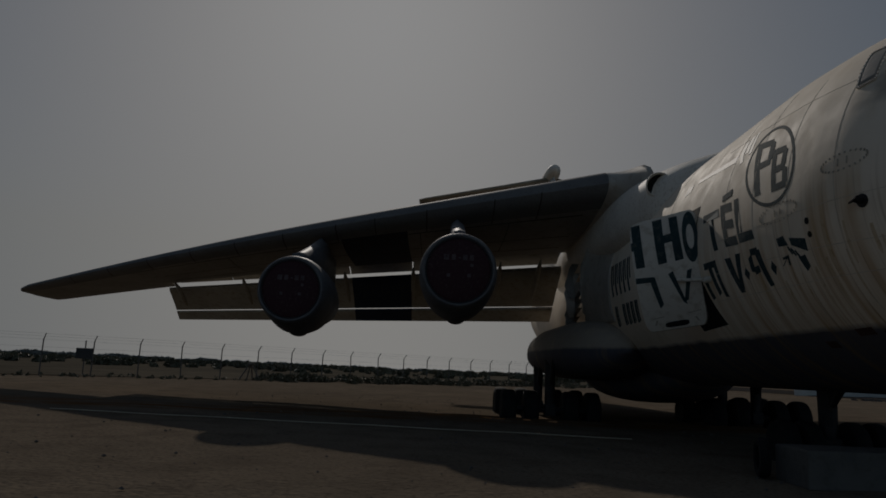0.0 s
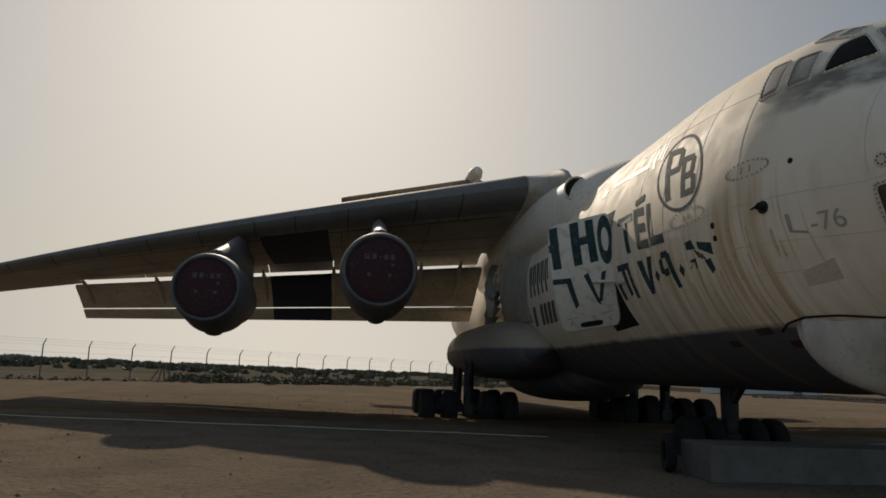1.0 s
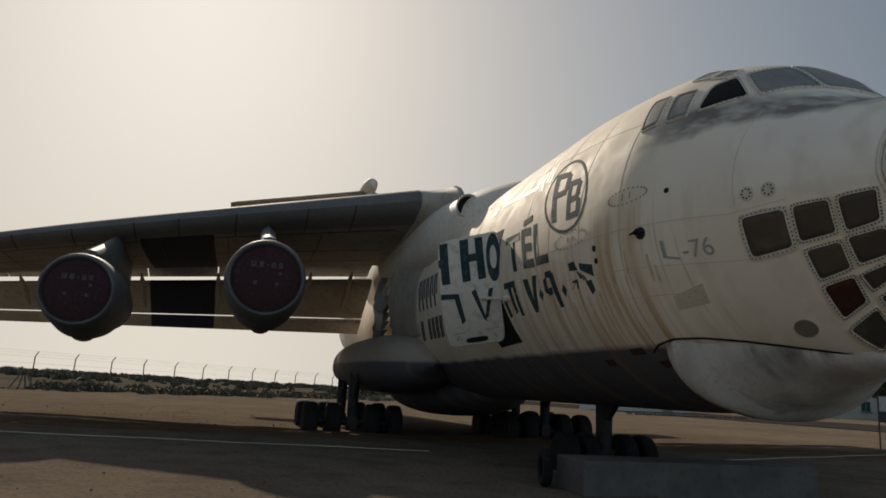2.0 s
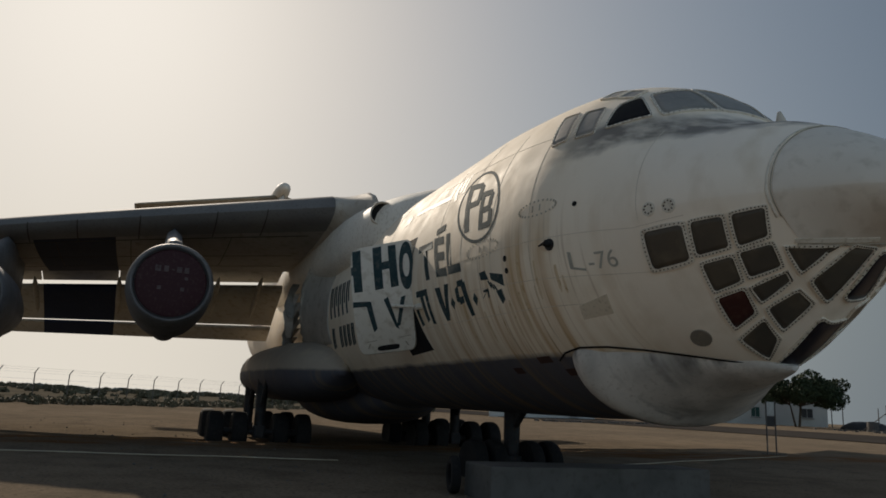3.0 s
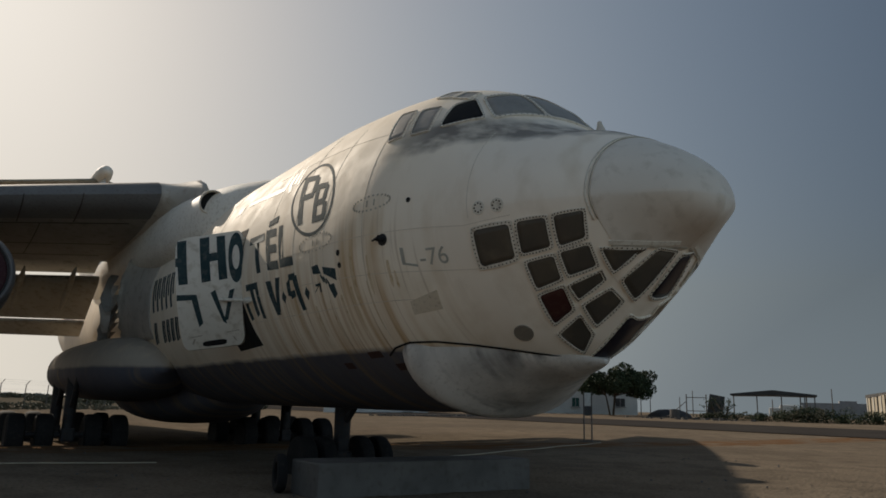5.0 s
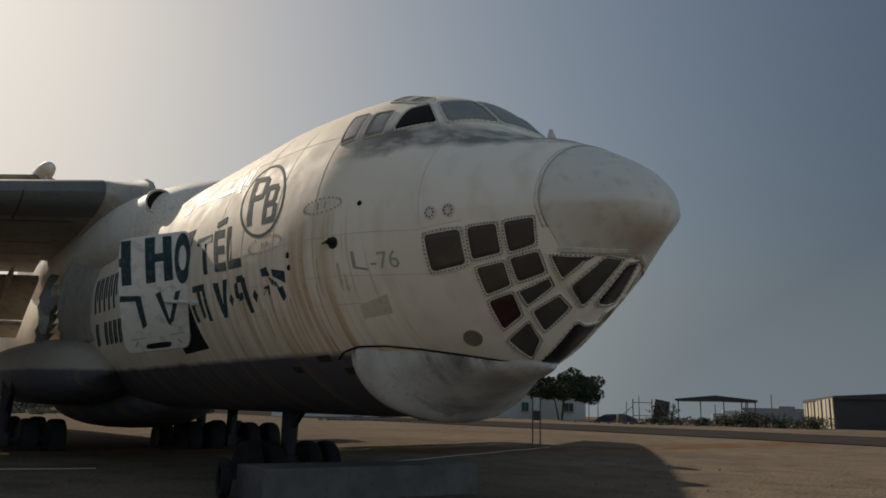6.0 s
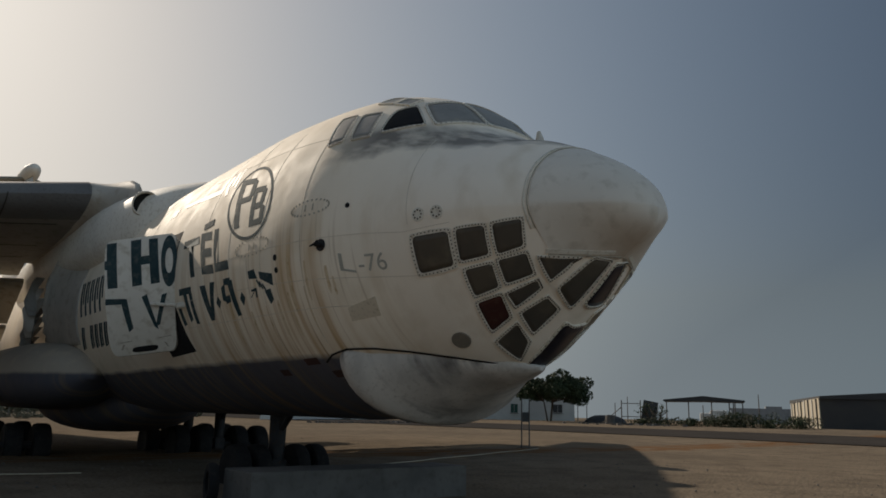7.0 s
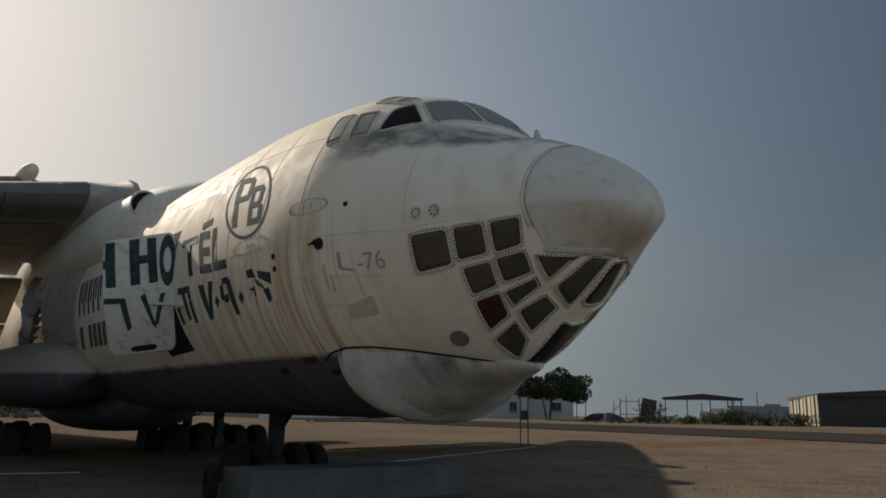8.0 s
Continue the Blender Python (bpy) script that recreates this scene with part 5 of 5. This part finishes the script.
# plate and trestle at the fence
plate = tagged(new("notice_board"), "dark notice plate on a fence post", "sign")
part("plate", box_bm((1.05, 0.04, 0.72), (-31.0, 46.2, 1.42), 0.01, Matrix.Rotation(radians(28), 4, 'Z')), DARK_SHEET, plate)
part("post", rod_bm((-31.0, 46.28, -0.1), (-31.0, 46.28, 2.3), 0.045, None, 8), POST, plate)
trestle = tagged(new("trestle"), "small steel trestle standing at the fence", "trestle")
tp = F0 + FD * 2 + Vector((-0.3, -0.6, 0))
for dx, dy in ((-.75, -.2), (.75, -.2), (0, .7), (-.35, .4)):
    part("leg", rod_bm((tp.x + dx, tp.y + dy, 0), (tp.x + dx * .15, tp.y + dy * .15, 1.15), 0.05, None, 8), POST, trestle)
part("head", box_bm((0.5, 0.3, 0.12), (tp.x, tp.y, 1.18), 0.02), POST, trestle)

# scrub along the fence
cl = []
for i in range(330):
    t = rng.uniform(-12, 26)
    o = rng.normal(-0.6, 1.3)
    p = F0 + FD * t - side * o
    r = rng.uniform(0.3, 0.8) * (0.85 if t > 2.2 else 0.3)
    cl.append((p.x, p.y, r * 0.30, r))
tagged(put("scrub", leaf_cloud("scrub", cl, 300, 0.13, SCRUB, rng)), "low dark scrub growing along the fence", "scrub", kind="stuff")
# plain beyond: sparse bushes, then a far line of trees
cl = []
for i in range(420):
    d, a = rng.uniform(110, 420), radians(rng.uniform(-32, 22))
    r = rng.uniform(0.4, 1.1) * (1 + d / 400)
    cl.append((-7 + d * math.sin(a), -4 + d * math.cos(a), r * 0.35, r))
tagged(put("bushes", leaf_cloud("bushes", cl, 40, 0.5, SCRUB, rng, 0.5)), "scattered bushes on the plain", "bushes", kind="stuff")
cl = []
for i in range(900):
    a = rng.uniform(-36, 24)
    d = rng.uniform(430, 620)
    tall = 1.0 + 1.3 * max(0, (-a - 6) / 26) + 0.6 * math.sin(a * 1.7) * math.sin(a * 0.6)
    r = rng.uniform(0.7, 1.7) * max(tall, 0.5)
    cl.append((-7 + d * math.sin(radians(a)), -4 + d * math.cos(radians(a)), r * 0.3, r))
tagged(put("far_woods", leaf_cloud("far_woods", cl, 14, 1.0, HAZED_LEAF, rng, 0.5)), "far line of trees, distance haze put into their pale colour", "trees", kind="stuff")
# darker scrubland beyond the fence
SCRUBLAND = weathered("scrubland_soil", (0.085, 0.075, 0.058), (0.13, 0.112, 0.085), (0.05, 0.05, 0.036), 0.95, scale=0.05, fine=0.4)
for m in (SCRUBLAND, GRAVEL):
    m.node_tree.nodes["Principled BSDF"].inputs["Specular IOR Level"].default_value = 0.0
a, b = F0 + FD * -40 - side * 0.5, F0 + FD * 40 - side * 0.5
tagged(put("scrubland", mesh_from("scrubland", [(a.x, a.y, .03), (b.x, b.y, .03), (700, 660, .16), (-900, 660, .16)], [(0, 1, 2, 3)], SCRUBLAND, False)), "dull scrubland beyond the fence", "ground", kind="structure")
# the sea, a thin bright strip
m, n, l, b = material("sea_water", 0.12)
b.inputs["Base Color"].default_value = (0.12, 0.16, 0.18, 1)
bump(n, l, b, 0.3, 0.2, 0.4)
tagged(put("sea", mesh_from("sea", [(-1500, 640, .25), (900, 640, .25), (1600, 3500, .25), (-2600, 3500, .25)], [(0, 1, 2, 3)], m, False)), "calm pale sea on the horizon", "water", kind="structure")

# gravel road past the buildings
rv, rf = [], []
for i in range(61):
    y = -60 + 3.6 * i
    for j in range(7):
        x = 36.5 + 11.5 * j / 6 + 1.2 * math.sin(y * 0.05)
        rv.append((x, y, rise(x) + 0.035))
rf = [(i * 7 + j, i * 7 + j + 1, i * 7 + j + 8, i * 7 + j + 7) for i in range(60) for j in range(6)]
tagged(put("road", mesh_from("road", rv, rf, GRAVEL)), "dark gravel track across the site", "road", kind="structure")


def wall_box(a, b, depth, z0, z1, bm=None, thick=None):
    """A box standing on the line a-b, running back by depth (to the left of a->b if positive)."""
    a, b = Vector((*a, 0)), Vector((*b, 0))
    d = (b - a).normalized()
    nrm = Vector((-d.y, d.x, 0)) * depth
    bm = bm or bmesh.new()
    vs = [bm.verts.new((p.x, p.y, z)) for z in (z0, z1) for p in (a, b, b + nrm, a + nrm)]
    for f in ((3, 2, 1, 0), (4, 5, 6, 7), (0, 1, 5, 4), (1, 2, 6, 5), (2, 3, 7, 6), (3, 0, 4, 7)):
        bm.faces.new([vs[k] for k in f])
    return bm


def house(name, a, b, depth, z0, z1, wins, label):
    h = tagged(new(name), label, "house")
    part("wall", wall_box(a, b, depth, z0 - 0.3, z1), WHITE_WALL, h)
    av, bv = Vector((*a, 0)), Vector((*b, 0))
    d = (bv - av).normalized()
    out = Vector((d.y, -d.x, 0)) * math.copysign(1, depth)
    o = 0.18
    p, q = av - d * o + out * o, bv + d * o + out * o
    part("roof", wall_box((p.x, p.y), (q.x, q.y), depth + 2 * o * math.copysign(1, depth), z1, z1 + 0.22), WHITE_WALL, h, "flat roof slab")
    for s, wd, c, ht, mt in wins:
        m = av + d * s + out * 0.02
        ang = math.atan2(d.y, d.x)
        rot = Matrix.Rotation(ang, 4, 'Z')
        win = part("window", box_bm((wd + .16, .10, ht + .16), (m.x, m.y, c), 0.01, rot), WHITE_WALL, h)
        g = m + out * 0.045
        for k in (-.25, .25):
            gg = g + d * wd * k
            part("pane", box_bm((wd * .47, .03, ht), (gg.x, gg.y, c), 0, rot), mt, win, "green-tinted glass")
        part("sill", box_bm((wd + .3, .22, .06), (m.x + out.x * .06, m.y + out.y * .06, c - ht / 2 - .1), 0.01, rot), CONCRETE, win)
    return h


house("white_house", (60.4, 76.9), (72.9, 64.1), 7, 0.9, 4.0, ((5.2, 2.6, 2.75, 1.2, GREEN_PANE), (9.6, 1.0, 2.4, 1.2, GREEN_PANE), (15.6, 1.3, 2.5, 1.1, DARK_SHEET)), "low flat-roofed white house with green windows")
house("low_store", (34.5, 81.5), (46.0, 75.0), 5, 0.3, 2.5, ((3.0, 1.2, 1.5, 0.8, DARK_SHEET), (10.6, 0.9, 1.3, 1.4, DARK_SHEET)), "low white store building seen under the aircraft")

# far building; distance haze is put into its grey wall colour
far = tagged(new("far_building"), "building far off behind the scrub, haze put into its grey colour", "building")
HAZED_WALL = weathered("hazy_wall", (0.26, 0.26, 0.26), (0.22, 0.22, 0.22), (0.3, 0.3, 0.3), 0.9)
part("wall", wall_box((184, 104), (191.5, 91), 10, 0.9, 4.6), HAZED_WALL, far)
part("roof", wall_box((183.8, 104.4), (191.8, 90.6), 11, 4.6, 5.0), HAZED_WALL, far)
part("roof_block", wall_box((188.5, 96.5), (190.5, 93.0), 5, 5.0, 5.6), HAZED_WALL, far)


# tree with limbs and a ragged crown
def tree(name, base, height, spread, label, per=75, size=0.15, seed=1):
    r = random.Random(seed)
    tr = tagged(new(name), label, "tree")
    bm = bmesh.new()
    tips = []
    bx, by, bz = base
    for s in range(3):
        a0 = s * 2.1 + r.random()
        p = Vector((bx + 0.25 * math.cos(a0), by + 0.25 * math.sin(a0), bz - 0.1))
        q = p + Vector((0.5 * math.cos(a0), 0.5 * math.sin(a0), height * 0.42))
        rod_bm(p, q, 0.13, 0.08, 8, bm)
        for k in range(5):
            a1 = a0 + r.uniform(-1.3, 1.3)
            e = q + Vector((spread * r.uniform(.3, .75) * math.cos(a1), spread * r.uniform(.3, .75) * math.sin(a1), height * r.uniform(.08, .42)))
            rod_bm(q, e, 0.07, 0.025, 6, bm)
            tips.append(e)
    part("trunk", bm, BARK, tr)
    cl = []
    for e in tips:
        for k in range(5):
            cl.append((e.x + spread * r.uniform(-.26, .26), e.y + spread * r.uniform(-.26, .26), e.z + height * r.uniform(-.10, .12), spread * r.uniform(.12, .26)))
    put("crown", leaf_cloud("crown", cl, per, size, LEAF, rng, 0.7), tr)
    return tr


tree("tree", (63.2, 59.8, 0.85), 5.8, 5.4, "broad dark-leaved tree with several trunks beside a house", 210, 0.18)
tree("small_tree", (60.6, 42.5, 0.75), 2.5, 1.3, "small thin-leaved tree by the gate", 30, 0.10, 5)
for i in range(26):
    q = i / 25
    x, y = 60.2 + 3.6 * q + rng.normal(0, .5), 44.5 - 16.5 * q + rng.normal(0, .4)
    r = rng.uniform(.6, 1.0) + (0.5 if 0.5 < q < 0.72 or q > 0.85 else 0.0)
    cl = [(x + rng.normal(0, r * .5), y + rng.normal(0, r * .5), rise(x) + r * rng.uniform(.1, .75), r * rng.uniform(.35, .6)) for _ in range(10)]
    tagged(put("shrub", leaf_cloud("shrub", cl, 170, 0.09, SCRUB if i % 4 == 1 else LEAF, rng)), "dark green shrub on the verge", "shrub", "shrubs on the verge")

# open canopy on posts
can = tagged(new("shade_canopy"), "open-sided shade canopy with a low gabled roof on steel posts", "canopy")
ca, cb = Vector((63.6, 43.5, 0)), Vector((67.9, 36.4, 0))
d = (cb - ca).normalized()
back = Vector((0.86, 0.52, 0)) * 5.5
rings = []
for q in (0, 1):
    o = back * q
    c = (ca + cb) / 2 + o
    a, b = ca + o, cb + o
    rings.append([(a.x, a.y, 3.52), (c.x, c.y, 3.96), (b.x, b.y, 3.54), (b.x, b.y, 3.36), (c.x, c.y, 3.42), (a.x, a.y, 3.36)])
put("roof", mesh_from("roof", *loft(rings), DARK_SHEET, False), can, "dark sheet roof")
for s, q in ((.04, 0.02), (.30, .95), (.86, .02), (.97, .02), (.9, .95), (.82, .6), (.6, .95)):
    p = ca.lerp(cb, s) + back * q
    part("post", rod_bm((p.x, p.y, 0.5), (p.x, p.y, 3.45), 0.06, None, 8), POST, can)

# long shed
shed = tagged(new("long_shed"), "long sheet-metal shed, cream ribbed wall beside a wall coloured dark as shade", "shed")
sa, sc, sd = Vector((91.0, 42.6, 0)), Vector((70.9, 30.0, 0)), Vector((78.8, 13.4, 0))


def prism(pts, z0, tops):
    bm = bmesh.new()
    lo = [bm.verts.new((p.x, p.y, z0)) for p in pts]
    hi = [bm.verts.new((p.x, p.y, z)) for p, z in zip(pts, tops)]
    bm.faces.new(lo[::-1])
    bm.faces.new(hi)
    for i in range(len(pts)):
        j = (i + 1) % len(pts)
        bm.faces.new((lo[i], lo[j], hi[j], hi[i]))
    return bm


# this wall faces away from the sun; its dark colour includes that shade
part("wall", prism([sc, sd, sd + Vector((15, 9, 0)), sa], 0.5, (3.95, 5.15, 5.15, 4.1)), DARK_SHEET, shed, "sheet wall turned from the sun, shade put into its colour")
d = (sc - sa).normalized()
nrm = Vector((d.y, -d.x, 0))
if nrm.dot(Vector((-6.8, -4.3, 0)) - sa) < 0:
    nrm = -nrm
rot = Matrix.Rotation(math.atan2(d.y, d.x), 4, 'Z')
part("end_wall", box_bm(((sc - sa).length - 0.1, 0.1, 3.2), tuple((sa + sc) / 2 + nrm * 0.06 + Vector((0, 0, 2.3))), 0, rot), CREAM_SHEET, shed, "cream sheet end wall")
for k in range(8):
    p = sa + (sc - sa) * (k + 0.5) / 8 + nrm * 0.16
    part("rib", box_bm((0.40, 0.14, 3.15), (p.x, p.y, 2.3), 0.02, rot), DARK_SHEET if k % 2 else WHITE_WALL, shed)
part("roof", prism([sc + Vector((-.3, -.1, 0)), sd + Vector((0.2, -.3, 0)), sd + Vector((15.2, 9, 0)), sa + Vector((.2, .3, 0))], 3.8, (4.1, 5.3, 5.3, 4.25)), DARK_SHEET, shed, "low dark roof edge")

# gate frame with a leaning sheet, poles, mound, rubble
gate = tagged(new("gate_frame"), "rusty open gate frame with a sheet leaning on it", "gate")
ga, gb = Vector((60.2, 46.5, 0)), Vector((61.4, 44.9, 0))
for p in (ga, gb):
    part("post", rod_bm((p.x, p.y, 0.6), (p.x, p.y, 3.35), 0.06, None, 8), POST, gate)
for h in (1.6, 3.0):
    part("rail", rod_bm((ga.x, ga.y, h), (gb.x, gb.y, h), 0.04, None, 8), POST, gate)
part("brace", rod_bm((58.9, 48.2, 0.8), (ga.x, ga.y, 2.6), 0.04, None, 8), POST, gate)
part("sheet", box_bm((1.6, 0.06, 2.6), (62.0, 44.2, 2.0), 0.01, Matrix.Rotation(radians(-40), 4, 'Z') @ Matrix.Rotation(radians(10), 4, 'Y')), DARK_SHEET, gate, "dark leaning sheet")
for x, y, h in ((77.0, 67.0, 4.3), (77.8, 66.0, 3.6), (78.5, 61.5, 3.5), (80.0, 60.5, 4.4), (77.4, 39.9, 4.5), (75.5, 46.0, 3.2)):
    tagged(part("pole", rod_bm((x, y, 0.6), (x, y, h), 0.07, 0.05, 8), POST, None), "thin bare steel pole", "pole", "poles beyond the road")
bm = bmesh.new()
bmesh.ops.create_uvsphere(bm, u_segments=24, v_segments=12, radius=1, matrix=Matrix.Translation((67.7, 54.7, 0.8)) @ Matrix.Rotation(radians(-50), 4, 'Z') @ Matrix.Diagonal((2.6, 1.3, 0.95, 1)))
for v in bm.verts:
    v.co += Vector((0, 0, 0.12 * noise.noise(v.co * 2)))
tagged(part("soil_mound", bm, DARK_SHEET, None, "", True), "dark covered mound beside the gate", "mound")
bm = rod_bm((59.6, 47.6, 0.75), (59.6, 47.6, 1.7), 0.55, 0.5, 20)
tagged(part("drum", bm, CONCRETE, None), "pale concrete drum beside the gate", "drum")
bm = bmesh.new()
for k in range(160):
    t = rng.random()
    x, y = 33 + 9 * t + rng.normal(0, .8), 66 - 6 * t + rng.normal(0, .8)
    s = rng.uniform(.08, .35)
    box_bm((s, s * rng.uniform(.5, 1), s * .6), (x, y, rise(x) + s * .2), 0, Matrix.Rotation(rng.uniform(0, 3), 4, 'Z'), bm)
for k in range(60):
    x, y = 58.5 + rng.normal(0, 1.2), 44 + rng.normal(0, 3.0)
    s = rng.uniform(.08, .4)
    box_bm((s, s * rng.uniform(.5, 1), s * .6), (x, y, rise(x) + s * .2), 0, Matrix.Rotation(rng.uniform(0, 3), 4, 'Z'), bm)
tagged(part("rubble", bm, CONCRETE, None), "scattered pale rubble along the road", "rubble", kind="stuff")
van = tagged(new("parked_van"), "distant white van parked behind the shrubs", "van")
part("body", box_bm((4.6, 1.9, 1.3), (105, 62, 1.95), 0.25, Matrix.Rotation(radians(-58), 4, 'Z')), WHITE_WALL, van)
part("cabin", box_bm((2.6, 1.8, 0.7), (105.3, 61.5, 2.7), 0.2, Matrix.Rotation(radians(-58), 4, 'Z')), WHITE_WALL, van)
for q in (-1.5, 1.5):
    m = Matrix.Translation((105, 62, 1.3)) @ Matrix.Rotation(radians(-58), 4, 'Z')
    a, b = m @ Vector((q, -1.0, 0)), m @ Vector((q, -0.7, 0))
    part("wheel", rod_bm(a, b, 0.36, None, 16), RUBBER, van)
